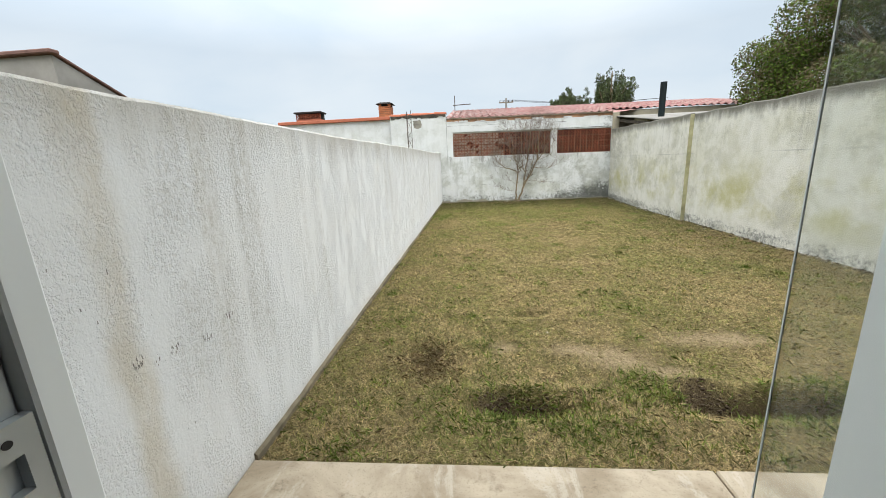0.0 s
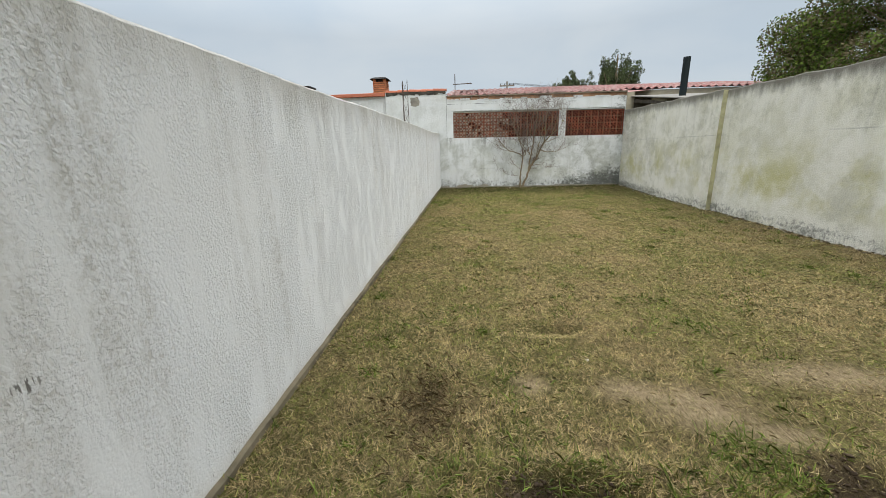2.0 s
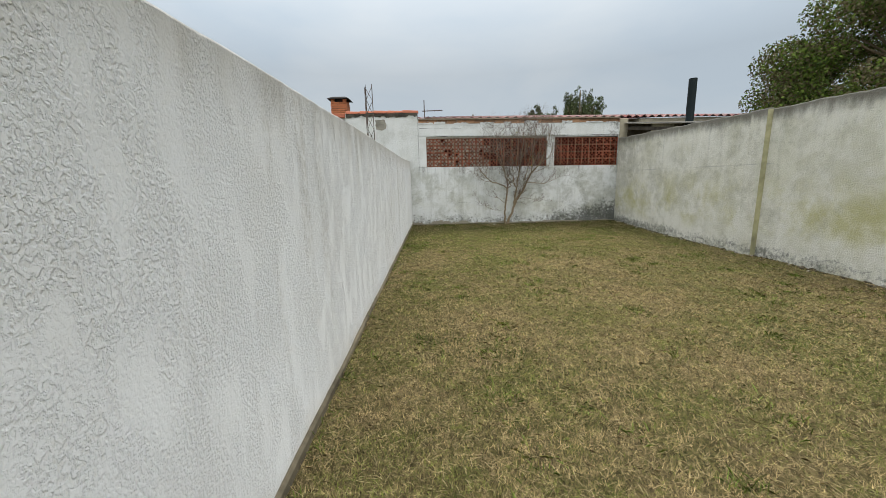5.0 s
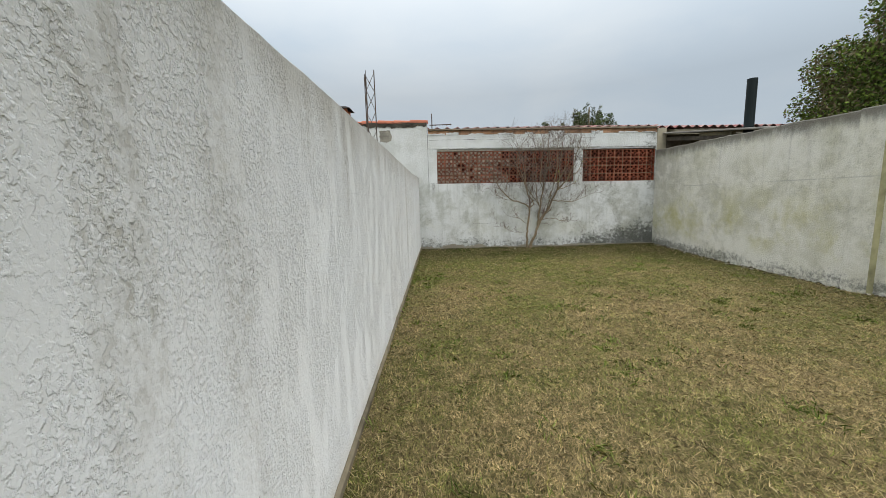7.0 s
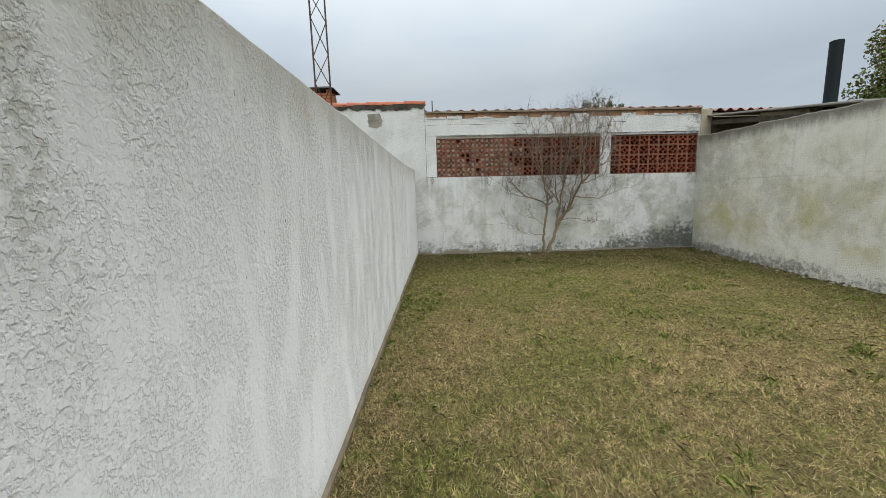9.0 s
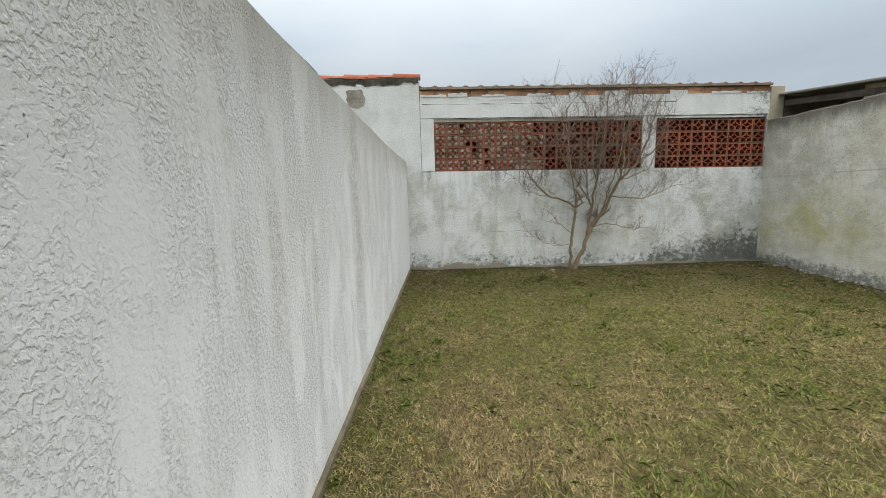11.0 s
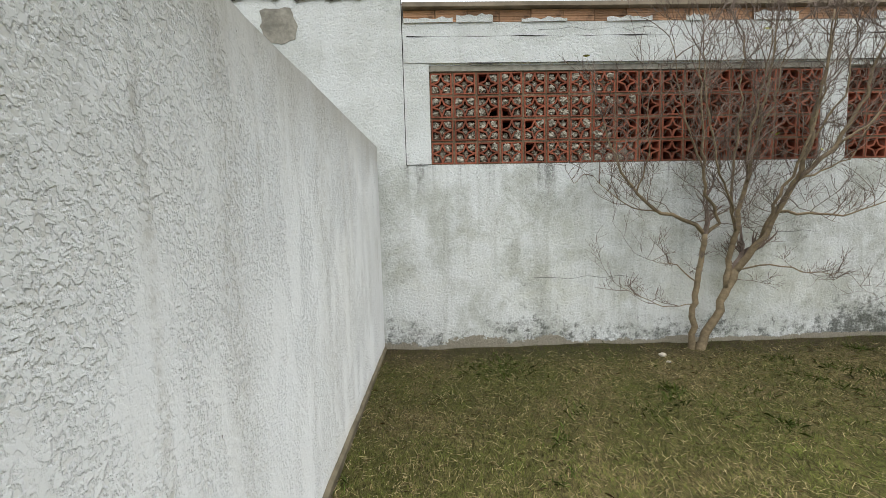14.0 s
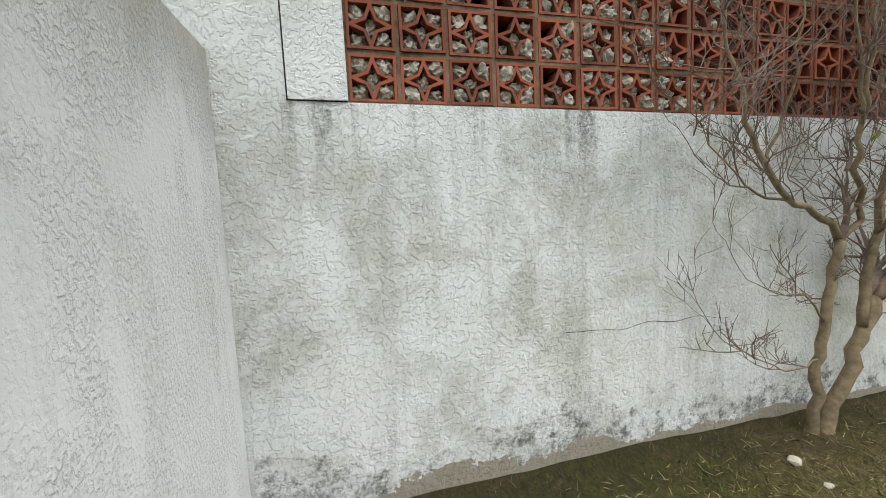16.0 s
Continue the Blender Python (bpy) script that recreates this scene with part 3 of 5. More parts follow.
HOLES = [(0.28, 2.04, 0.32, 0.085, -0.19), (0.28, 2.20, 0.42, 0.08, 0.05), (1.80, 2.06, 0.48, 0.075, -0.24), (1.40, 2.13, 0.13, 0.10, -0.10), (1.42, 2.28, 0.20, 0.08, 0.06), (1.95, 2.22, 0.4, 0.07, 0.06), (-0.36, 2.58, 0.14, 0.22, -0.09), (-0.2, 2.6, 0.08, 0.3, 0.02), (0.5, 3.45, 0.2, 0.08, -0.08), (0.5, 3.32, 0.3, 0.1, 0.02)]


def axis_steps(fine0, fine1, step, far):
    inner = list(np.arange(fine0, fine1 + 1e-6, step))
    outer = [1, 3, 8, 20, 50, 120, 300, far]
    return [fine0 - o for o in outer[::-1]] + inner + [fine1 + o for o in outer]


xs, ys = axis_steps(-1.25, 5.15, 0.05, 900.0), axis_steps(0.35, 14.35, 0.08, 900.0)
ys = sorted(ys + list(np.arange(1.65, 2.9, 0.0271)))
verts = [(x, y, ground_z(x, y)) for y in ys for x in xs]
nx = len(xs)
quads = [(j * nx + i, j * nx + i + 1, (j + 1) * nx + i + 1, (j + 1) * nx + i) for j in range(len(ys) - 1) for i in range(nx - 1)]
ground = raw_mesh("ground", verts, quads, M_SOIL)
structure(ground, "bare soil and dry thatch under the mown grass", "ground")

# paved strip at the door, two slabs with an open joint
pave = structure(thing("pavement", "pale worn concrete paving strip along the house", "paving"), "", "")
for a, b in ((LEFT(1) + 0.004, 1.105), (1.115, 3.4), (3.41, 4.98)):
    part("slab", box((a, DOOR_Y, -0.08), (b, SLAB_Y, 0.028), 0.008), M_CONCRETE, pave)

# left boundary wall
left_top = lambda u: float(np.interp(0.4 + 13.8 * u, (0.4, 3.5, 5.5, 7.5, 12.0, 14.2), (1.775, 1.77, 1.795, 1.815, 1.82, 1.885)))
wall_left = structure(mesh_object("wall_left", rough_wall(LEFT(0.4), 0.4, LEFT(14.19), 14.196, 0.11, -0.1, left_top, 220, 0.006), M_LEFT), "white coarse rendered garden wall with grey run-off streaks", "wall")
footing = rough_wall(LEFT(1.57) + 0.02, 1.57, LEFT(14.19) + 0.02, 14.19, 0.03, -0.1, lambda u: 0.045, 120, 0.012)
plinth = structure(mesh_object("trim_left", footing, simple("stained_footing", (0.17, 0.145, 0.10), 0.95, vary=0.5, scale=9.0, bump=0.5, dist=0.01)), "bare grey cement footing along the white wall", "footing")


# right boundary wall, with a pilaster where two lengths meet
def right_top(u):
    y = 14.2 + (0.4 - 14.2) * u
    return 2.20 + 0.0155 * y


wall_right = structure(mesh_object("wall_right", rough_wall(RIGHT_X, 14.2, RIGHT_X, 0.4, 0.15, -0.25, right_top, 240, 0.022), M_RIGHT), "old white wall stained with yellow-green algae and black mould", "wall")
pilaster = structure(mesh_object("pilaster", rough_wall(RIGHT_X - 0.09, 9.45, RIGHT_X - 0.09, 9.14, 0.10, -0.2, lambda u: 2.345, 6, 0.01), M_RIGHT), "shallow algae-stained pilaster on the old wall", "pilaster")


M_ALGAE = simple("algae_coat", (0.38, 0.365, 0.22), 0.95, vary=0.45, scale=6.0, bump=0.4)
part("return", box((RIGHT_X - 0.088, 9.135, -0.15), (RIGHT_X - 0.001, 9.139, 2.32)), M_ALGAE, pilaster, "green algae-covered return")


# ---------- back wall with its two openings ----------
SLOPE = 0.0095           # the masonry courses fall a little towards the right


def sag(x, z):
    return z - SLOPE * (x + 0.67) * min(1.0, max(0.0, z / 1.7))


def holed_wall(xc, zc, holes, y, depth, step=0.25):
    """A wall in the plane y with rectangular holes through it (x0, x1, z0, z1)."""
    bm = bmesh.new()
    X = sorted(set(xc) | {h[0] for h in holes} | {h[1] for h in holes} | set(np.round(np.arange(min(xc), max(xc), step), 3)))
    Z = sorted(set(zc) | {h[2] for h in holes} | {h[3] for h in holes})

    def solid(i, j):
        if not (0 <= i < len(X) - 1 and 0 <= j < len(Z) - 1):
            return False
        cx, cz = (X[i] + X[i + 1]) / 2, (Z[j] + Z[j + 1]) / 2
        return not any(a < cx < b and c < cz < d for a, b, c, d in holes)

    made = {}

    def v(i, j, k):
        if (i, j, k) not in made:
            made[i, j, k] = bm.verts.new((X[i], y + k * depth, sag(X[i], Z[j])))
        return made[i, j, k]

    for i in range(len(X) - 1):
        for j in range(len(Z) - 1):
            if not solid(i, j):
                continue
            bm.faces.new((v(i, j, 0), v(i + 1, j, 0), v(i + 1, j + 1, 0), v(i, j + 1, 0)))
            bm.faces.new((v(i, j, 1), v(i, j + 1, 1), v(i + 1, j + 1, 1), v(i + 1, j, 1)))
            if not solid(i - 1, j):
                bm.faces.new((v(i, j, 0), v(i, j + 1, 0), v(i, j + 1, 1), v(i, j, 1)))
            if not solid(i + 1, j):
                bm.faces.new((v(i + 1, j, 0), v(i + 1, j, 1), v(i + 1, j + 1, 1), v(i + 1, j + 1, 0)))
            if not solid(i, j - 1):
                bm.faces.new((v(i, j, 0), v(i, j, 1), v(i + 1, j, 1), v(i + 1, j, 0)))
            if not solid(i, j + 1):
                bm.faces.new((v(i, j + 1, 0), v(i + 1, j + 1, 0), v(i + 1, j + 1, 1), v(i, j + 1, 1)))
    bmesh.ops.recalc_face_normals(bm, faces=bm.faces)
    return bm


G1 = (-0.67, 2.87)       # left and right ends of the two block screens
G2 = (3.10, 4.985)
SILL, HEAD = 1.70, 2.51
wall_back = structure(mesh_object("wall_back", holed_wall((-1.235, 5.15), (-0.2, 0.3, 1.0, 2.92), [(G1[0], G1[1], SILL, HEAD + 0.05), (G2[0], G2[1], SILL, HEAD + 0.02)], BACK_Y, 0.15), M_BACK), "old whitewashed back wall with mould rising from the ground", "wall")
# the upper beam stands a little proud, and below it a bare concrete strip closes the long opening
part("beam", holed_wall((-0.885, 5.0), (2.575, 2.79), [], BACK_Y - 0.018, 0.016), M_BACK, wall_back)
part("lintel_strip", holed_wall((G1[0] + 0.003, G1[1] - 0.003), (HEAD + 0.002, HEAD + 0.048), [], BACK_Y + 0.004, 0.12), M_CEMENT, wall_back, "bare grey concrete strip over the screen")
part("fascia", holed_wall((-0.885, 5.0), (3.03, 3.065), [], BACK_Y - 0.05, 0.2), M_WOOD, wall_back, "grey weathered eaves board")

for z, x0, x1, lead in ((2.795, -0.86, 3.4, 0.0195), (2.572, -0.5, 1.9, 0.0195), (2.572, 3.0, 4.95, 0.0195), (2.86, 0.3, 1.5, 0.0015), (0.64, 0.25, 1.25, 0.0015), (1.03, 2.2, 2.9, 0.0015)):
    bm = bmesh.new()
    prev = None
    k = int((x1 - x0) / 0.03)
    for i in range(k + 1):
        x = x0 + (x1 - x0) * i / k
        h = (0.0045 if lead > 0.01 else 0.0013) * max(0.0, 0.5 + 1.6 * noise.noise(Vector((x * 3.1, z * 9, 0)))) + 0.0004
        c = sag(x, z) + (0.006 if lead > 0.01 else 0.03) * noise.noise(Vector((x * 6, z, 2)))
        now = [bm.verts.new((x, BACK_Y - lead, c - h)), bm.verts.new((x, BACK_Y - lead, c + h))]
        if prev:
            bm.faces.new((prev[0], now[0], now[1], prev[1]))
        prev = now
    part("crack", bm, M_DARK, wall_back, "black hairline crack")

# the neighbour's higher wall that meets it, with a clay coping
annex = structure(mesh_object("wall_annex", holed_wall((-2.96, -0.899), (1.72, 3.0, 3.24), [], BACK_Y - 0.0012, 0.0008, 0.3), M_BACK), "neighbour's taller white wall with blackened top", "wall")
part("cover_strip", holed_wall((-0.892, G1[0] - 0.002), (1.704, 2.572), [], BACK_Y - 0.012, 0.011), M_BACK, wall_back, "brighter white rendered strip beside the screen")
part("crack", holed_wall((-0.899, -0.892), (1.70, 3.22), [], BACK_Y - 0.003, 0.002), M_DARK, wall_back, "black open joint")
part("crack", holed_wall((-0.892, G1[0]), (1.70, 1.704), [], BACK_Y - 0.003, 0.002), M_DARK, wall_back, "black open joint")
annex_body = part("core", holed_wall((-7.3, -0.897), (1.0, 3.15), [], BACK_Y + 0.16, 0.1, 0.5), M_BACK, annex)


def annex_crust():
    """Black weathered cement under the coping, with a ragged lower edge."""
    bm = bmesh.new()
    n = 60
    tops, lows = [], []
    for i in range(n + 1):
        x = -2.94 + 2.03 * i / n
        z = 3.12 + 0.08 * noise.noise(Vector((x * 5, 0, 3.1))) + 0.04 * noise.noise(Vector((x * 17, 4, 1)))
        z = min(3.235, z + 0.05 * max(0, (x + 1.5)))
        tops.append(bm.verts.new((x, BACK_Y - 0.018, sag(x, 3.24))))
        lows.append(bm.verts.new((x, BACK_Y - 0.016, sag(x, z))))
    for i in range(n):
        bm.faces.new((lows[i], lows[i + 1], tops[i + 1], tops[i]))
    return bm


part("crust", annex_crust(), simple("blackened_cement", (0.06, 0.055, 0.045), 0.95, vary=0.7, scale=18.0, bump=0.8, dist=0.02), annex, "blackened crumbling cement under the coping")
patch = bmesh.new()
rim = []
for k in range(26):
    a = 2 * math.pi * k / 26
    r = 1 / max(abs(math.cos(a)), abs(math.sin(a))) ** 0.7 * (1 + 0.25 * noise.noise(Vector((math.cos(a) * 2.5, math.sin(a) * 2.5, 7.0))))
    rim.append((-1.96 + 0.15 * r * math.cos(a), 2.915 + 0.14 * r * math.sin(a)))
fr = [patch.verts.new((x, BACK_Y - 0.006, z)) for x, z in rim]
bk = [patch.verts.new((x, BACK_Y - 0.001, z)) for x, z in rim]
patch.faces.new(fr)
for k in range(26):
    patch.faces.new((fr[k], fr[(k + 1) % 26], bk[(k + 1) % 26], bk[k]))
bmesh.ops.recalc_face_normals(patch, faces=patch.faces)
part("bare_patch", patch, M_CEMENT, annex, "patch of bare grey block")


def barrel_tile(length, r0, r1, thick=0.014, sides=9):
    """A half-round clay tile along x, wider at its left end."""
    bm = bmesh.new()
    rings = []
    for x, r in ((0, r0), (length, r1)):
        for rr in (r, r - thick):
            rings.append([bm.verts.new((x, -rr * math.cos(math.pi * k / sides), rr * math.sin(math.pi * k / sides))) for k in range(sides + 1)])
    o0, i0, o1, i1 = rings
    for k in range(sides):
        bm.faces.new((o0[k], o1[k], o1[k + 1], o0[k + 1]))
        bm.faces.new((i0[k], i0[k + 1], i1[k + 1], i1[k]))
        bm.faces.new((o0[k], o0[k + 1], i0[k + 1], i0[k]))
        bm.faces.new((o1[k], i1[k], i1[k + 1], o1[k + 1]))
    for k in (0, sides):
        bm.faces.new((o0[k], i0[k], i1[k], o1[k]))
    bmesh.ops.recalc_face_normals(bm, faces=bm.faces)
    return bm


coping = tagged(thing("clay_coping", "row of orange half-round clay tiles on the neighbour's wall", "coping", (-2.95, BACK_Y + 0.06, 3.245)), group="")
tile_mesh = None
for i in range(5):
    if tile_mesh is None:
        ob = part("tile", barrel_tile(0.45, 0.088, 0.076), M_TILE, coping, smooth=False)
        tile_mesh = ob.data
    else:
        ob = new("tile", tile_mesh)
        ob.parent = coping
    ob.matrix_basis = pose(0.005 + i * 0.405, 0.004 * (i % 2), -0.012 + 0.003 * (i % 3), 0, 1.2, 0.5 * (i % 2) - 0.3)
parapet = thing("parapet_coping", "brown fired-clay coping on the neighbour's long wall", "coping", (-5.1, 14.4, 3.15))
part("slab", box((-2.2, -0.16, 0.0), (2.12, 0.12, 0.11), 0.012), M_TILE, parapet)

# ---------- pierced clay blocks ----------
PITCH_X, PITCH_Z = (G1[1] - G1[0]) / 17, (HEAD - SILL) / 4
BLOCK_W, BLOCK_H, BLOCK_D = 0.186, 0.184, 0.085


def star_block():
    """A square clay frame that holds a hollow four-pointed star, its points at the middles of the sides."""
    bm = bmesh.new()
    w, h, t = BLOCK_W / 2, BLOCK_H / 2, 0.0115

    def prism(poly):
        f = [bm.verts.new((x, 0, z)) for x, z in poly]
        b = [bm.verts.new((x, BLOCK_D, z)) for x, z in poly]
        bm.faces.new(f)
        bm.faces.new(b[::-1])
        for k in range(len(poly)):
            bm.faces.new((f[k], b[k], b[(k + 1) % len(poly)], f[(k + 1) % len(poly)]))

    ax, az, s, k = w - t, h - t, 0.027, 0.0065
    prism([(-w, -h), (w, -h), (ax, -az), (0, -az), (-ax, -az)])
    prism([(w, -h), (w, h), (ax, az), (ax, 0), (ax, -az)])
    prism([(w, h), (-w, h), (-ax, az), (0, az), (ax, az)])
    prism([(-w, h), (-w, -h), (-ax, -az), (-ax, 0), (-ax, az)])
    for sx in (-1, 1):
        for sz in (-1, 1):
            p, q = (sx * s, sz * s), (sx * (s - 0.009), sz * (s - 0.009))
            prism([(0, sz * az), (sx * k, sz * az), p, q, (0, sz * (az - 0.022))])
            prism([(sx * ax, 0), (sx * ax, sz * k), p, q, (sx * (ax - 0.022), 0)])
    bmesh.ops.remove_doubles(bm, verts=bm.verts, dist=0.0002)
    bmesh.ops.recalc_face_normals(bm, faces=bm.faces)
    return bm


def lump(rng, size):
    bm = bmesh.new()
    bmesh.ops.create_icosphere(bm, subdivisions=3, radius=size)
    o = Vector((rng.uniform(0, 50), rng.uniform(0, 50), 0))
    for v in bm.verts:
        k = 1 + 0.45 * noise.noise(v.co / size * 1.6 + o) + 0.38 * noise.noise(v.co / size * 3.6 + o)
        v.co = Vector((v.co.x * k * 1.02, v.co.y * k * 1.1, v.co.z * k * 0.86))
    return bm


rng = random.Random(4)
lump_meshes = []
for i in range(7):
    ob = mesh_object("lump", lump(rng, 0.044), M_LUMP, False)
    lump_meshes.append(ob.data)
    bpy.data.objects.remove(ob)
star_mesh = None
for name, (g0, g1), cols, sunk in (("block_screen", G1, 17, 0.012), ("block_screen", G2, 9, 0.02)):
    screen = thing(name, "red clay breeze-block screen with star openings, partly plugged with mortar" if cols == 17 else "red clay breeze-block screen with open star holes", "block screen", (g0, BACK_Y, SILL), group="block screens in the back wall")
    px = (g1 - g0) / cols
    # mortar joints, a bed between each course and a perpend between each pair
    for j in range(5):
        z0 = max(0.001, j * PITCH_Z - 0.011)
        z1 = min(4 * PITCH_Z, j * PITCH_Z + 0.011)
        bm = holed_wall((g0 + 0.001, g1 - 0.001), (SILL + z0, SILL + z1), [], BACK_Y + sunk + 0.006, 0.06)
        bmesh.ops.translate(bm, verts=bm.verts, vec=(-g0, -BACK_Y, -SILL))
        part("bed_joint", bm, M_MORTAR, screen)
    for i in range(cols + 1):
        bm = bmesh.new()
        x = min(max(i * px, 0.006), cols * px - 0.006)
        add_box(bm, (x - 0.009, sunk + 0.007, 0.0), (x + 0.009, sunk + 0.07, 4 * PITCH_Z))
        ob = part("perpend", bm, M_MORTAR, screen)
        ob.location.z = sag(g0 + x, SILL) - SILL
    for i in range(cols):
        for j in range(4):
            if star_mesh is None:
                ob = part("block", star_block(), M_CLAY, screen)
                star_mesh = ob.data
            else:
                ob = new("block", star_mesh)
                ob.parent = screen
            cx, cz = (i + 0.5) * px, (j + 0.5) * PITCH_Z
            ob.matrix_basis = pose(cx + rng.uniform(-0.002, 0.002), sunk + rng.uniform(-0.004, 0.004), cz + sag(g0 + cx, SILL) - SILL + rng.uniform(-0.002, 0.002), 0, rng.uniform(-0.8, 0.8), rng.uniform(-0.8, 0.8))
            ob.scale = ((px - 0.018) / BLOCK_W, 1, 1)
            filled = cols == 17 and (i < 8 or (i == 8 and rng.random() < 0.5))
            if filled:
                for sx in (-1, 1):
                    for sz in (-1, 1):
                        if rng.random() < 0.94:
                            lo = new("lump", rng.choice(lump_meshes))
                            lo.parent = screen
                            s = rng.uniform(0.8, 1.12)
                            lo.matrix_basis = pose(cx + sx * 0.053, sunk + 0.046 + rng.uniform(-0.010, 0.012), cz + sz * 0.05 + sag(g0 + cx, SILL) - SILL, rng.uniform(-25, 25), rng.uniform(-180, 180), rng.uniform(-25, 25)) @ Matrix.Diagonal((s, s, s, 1))
                lo = new("lump", rng.choice(lump_meshes))
                lo.parent = screen
                lo.matrix_basis = pose(cx, sunk + 0.055, cz + sag(g0 + cx, SILL) - SILL, 0, rng.uniform(-180, 180), 0) @ Matrix.Diagonal((0.75, 0.75, 0.75, 1))

# room behind the screens; its dimness is painted into the brick colour
room = structure(mesh_object("wall_inner", holed_wall((-0.7, 5.15), (0.6, 3.0), [], BACK_Y + 1.6, 0.1, 1.0), M_INSIDE), "red brick wall behind the screens, darkened in its colour", "wall")
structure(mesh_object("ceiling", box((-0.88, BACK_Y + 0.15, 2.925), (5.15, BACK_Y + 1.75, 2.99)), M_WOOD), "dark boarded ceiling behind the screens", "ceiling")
structure(mesh_object("wall_inner_side", box((-0.85, BACK_Y + 0.16, 0.0), (-0.75, BACK_Y + 1.6, 2.9)), M_INSIDE), "brick side wall, darkened in its colour", "wall")
structure(mesh_object("wall_inner_end", box((5.05, BACK_Y + 0.16, 0.0), (5.15, BACK_Y + 1.6, 2.85)), M_INSIDE), "brick end wall, darkened in its colour", "wall")


def ribbed_brick(length, rng):
    bm = bmesh.new()
    h, rows = 0.105, 5
    prof = []
    for k in range(rows):
        z0, z1 = h * k / rows, h * (k + 1) / rows
        prof += [(0.004, z0 + 0.003), (0.0, z0 + 0.005), (0.0, z1 - 0.005), (0.004, z1 - 0.003)]
    ends = [[bm.verts.new((x, y, z)) for y, z in [(0.09, 0.003)] + prof + [(0.09, h - 0.003)]] for x in (0.0, length)]
    for k in range(len(ends[0]) - 1):
        bm.faces.new((ends[0][k], ends[1][k], ends[1][k + 1], ends[0][k + 1]))
    bm.faces.new(ends[0][::-1])
    bm.faces.new(ends[1])
    bmesh.ops.recalc_face_normals(bm, faces=bm.faces)
    return bm


brick_mesh = None
for i in range(21):
    x = -0.88 + i * 0.28
    if brick_mesh is None:
        ob = part("brick", ribbed_brick(0.272, rng), M_HOLLOW, wall_back)
        brick_mesh = ob.data
    else:
        ob = new("brick", brick_mesh)
        ob.parent = wall_back
    ob.matrix_basis = pose(x, BACK_Y + rng.uniform(-0.006, 0.006), sag(x, 2.922), 0, 0.5, rng.uniform(-0.5, 0.5))
# torn render left hanging over the bricks
bm = bmesh.new()
for x0, x1, z0 in ((-0.88, -0.45, 2.95), (-0.42, -0.1, 2.975), (0.15, 0.55, 2.945), (0.9, 1.3, 2.95), (1.6, 1.8, 2.96), (2.2, 2.6, 2.985), (3.3, 3.6, 2.975), (4.0, 4.5, 2.95), (4.6, 4.95, 2.94)):
    n = 14
    up = [bm.verts.new((x0 + (x1 - x0) * k / n, BACK_Y - 0.01, sag(x0, z0 + 0.03 * noise.noise(Vector((x0 + k * 0.4, 1, 1)))))) for k in range(n + 1)]
    dn = [bm.verts.new((x0 + (x1 - x0) * k / n, BACK_Y - 0.012, sag(x0, 2.915))) for k in range(n + 1)]
    for k in range(n):
        bm.faces.new((dn[k], dn[k + 1], up[k + 1], up[k]))
part("torn_render", bm, M_BACK, wall_back, "torn remnants of white render over bare bricks")

# ---------- roofs behind ----------
ROOF_RISE = 0.165


def wave_tile(w=0.26, l=0.42):
    bm = bmesh.new()
    n = 8
    front = [bm.verts.new((w * k / n, 0, 0.036 * math.cos(2 * math.pi * k / n) + 0.012)) for k in range(n + 1)]
    backs = [bm.verts.new((v.co.x, l, v.co.z * 0.9)) for v in front]
    under = [bm.verts.new((v.co.x, 0, v.co.z - 0.016)) for v in front]
    for k in range(n):
        bm.faces.new((front[k], front[k + 1], backs[k + 1], backs[k]))
        bm.faces.new((under[k], under[k + 1], front[k + 1], front[k]))
    return bm


tiled_roof = thing("tiled_roof", "low roof of faded red wavy tiles behind the back wall", "roof", (-0.9, BACK_Y + 0.10, 3.075))
tilt = math.degrees(math.atan(ROOF_RISE))
wave_mesh = None
for j in range(4):
    for i in range(23):
        if wave_mesh is None:
            ob = part("roof_tile", wave_tile(), M_REDROOF, tiled_roof)
            wave_mesh = ob.data
        else:
            ob = new("roof_tile", wave_mesh)
            ob.parent = tiled_roof
        ob.matrix_basis = pose(i * 0.26, j * 0.39, j * 0.39 * ROOF_RISE + 0.012 - SLOPE * i * 0.26, tilt - 1.2 + rng.uniform(-0.5, 0.5), 0.5, rng.uniform(-0.6, 0.6))
bm = bmesh.new()
rws = 14
for j in range(rws):
    y0 = 4 * 0.39 + j * 0.39
    xa, xb = 0.0, 13.0
    n = int((xb - xa) / 0.26) * 8
    fr = [bm.verts.new((xa + 0.0325 * k, y0, y0 * ROOF_RISE + 0.02 + 0.036 * math.cos(2 * math.pi * k / 8) - SLOPE * 0.0325 * k)) for k in range(n + 1)]
    bk = [bm.verts.new((v.co.x, y0 + 0.41, v.co.z + 0.41 * ROOF_RISE - 0.006)) for v in fr]
    for k in range(n):
        bm.faces.new((fr[k], fr[k + 1], bk[k + 1], bk[k]))
under = bmesh.new()
uv = [under.verts.new(v) for v in ((0.05, 0.1, -0.03), (5.9, 0.1, -0.09), (12.9, 6.95, 0.99), (0.05, 6.95, 1.11), (0.05, 6.95, 1.16), (12.9, 6.95, 1.04))]
under.faces.new(uv[:4])
under.faces.new((uv[3], uv[2], uv[5], uv[4]))
part("underlay", under, M_REDROOF, tiled_roof)
far_tiles = part("roof_field", bm, M_REDROOF, tiled_roof)
far_tiles["kind"] = "stuff"

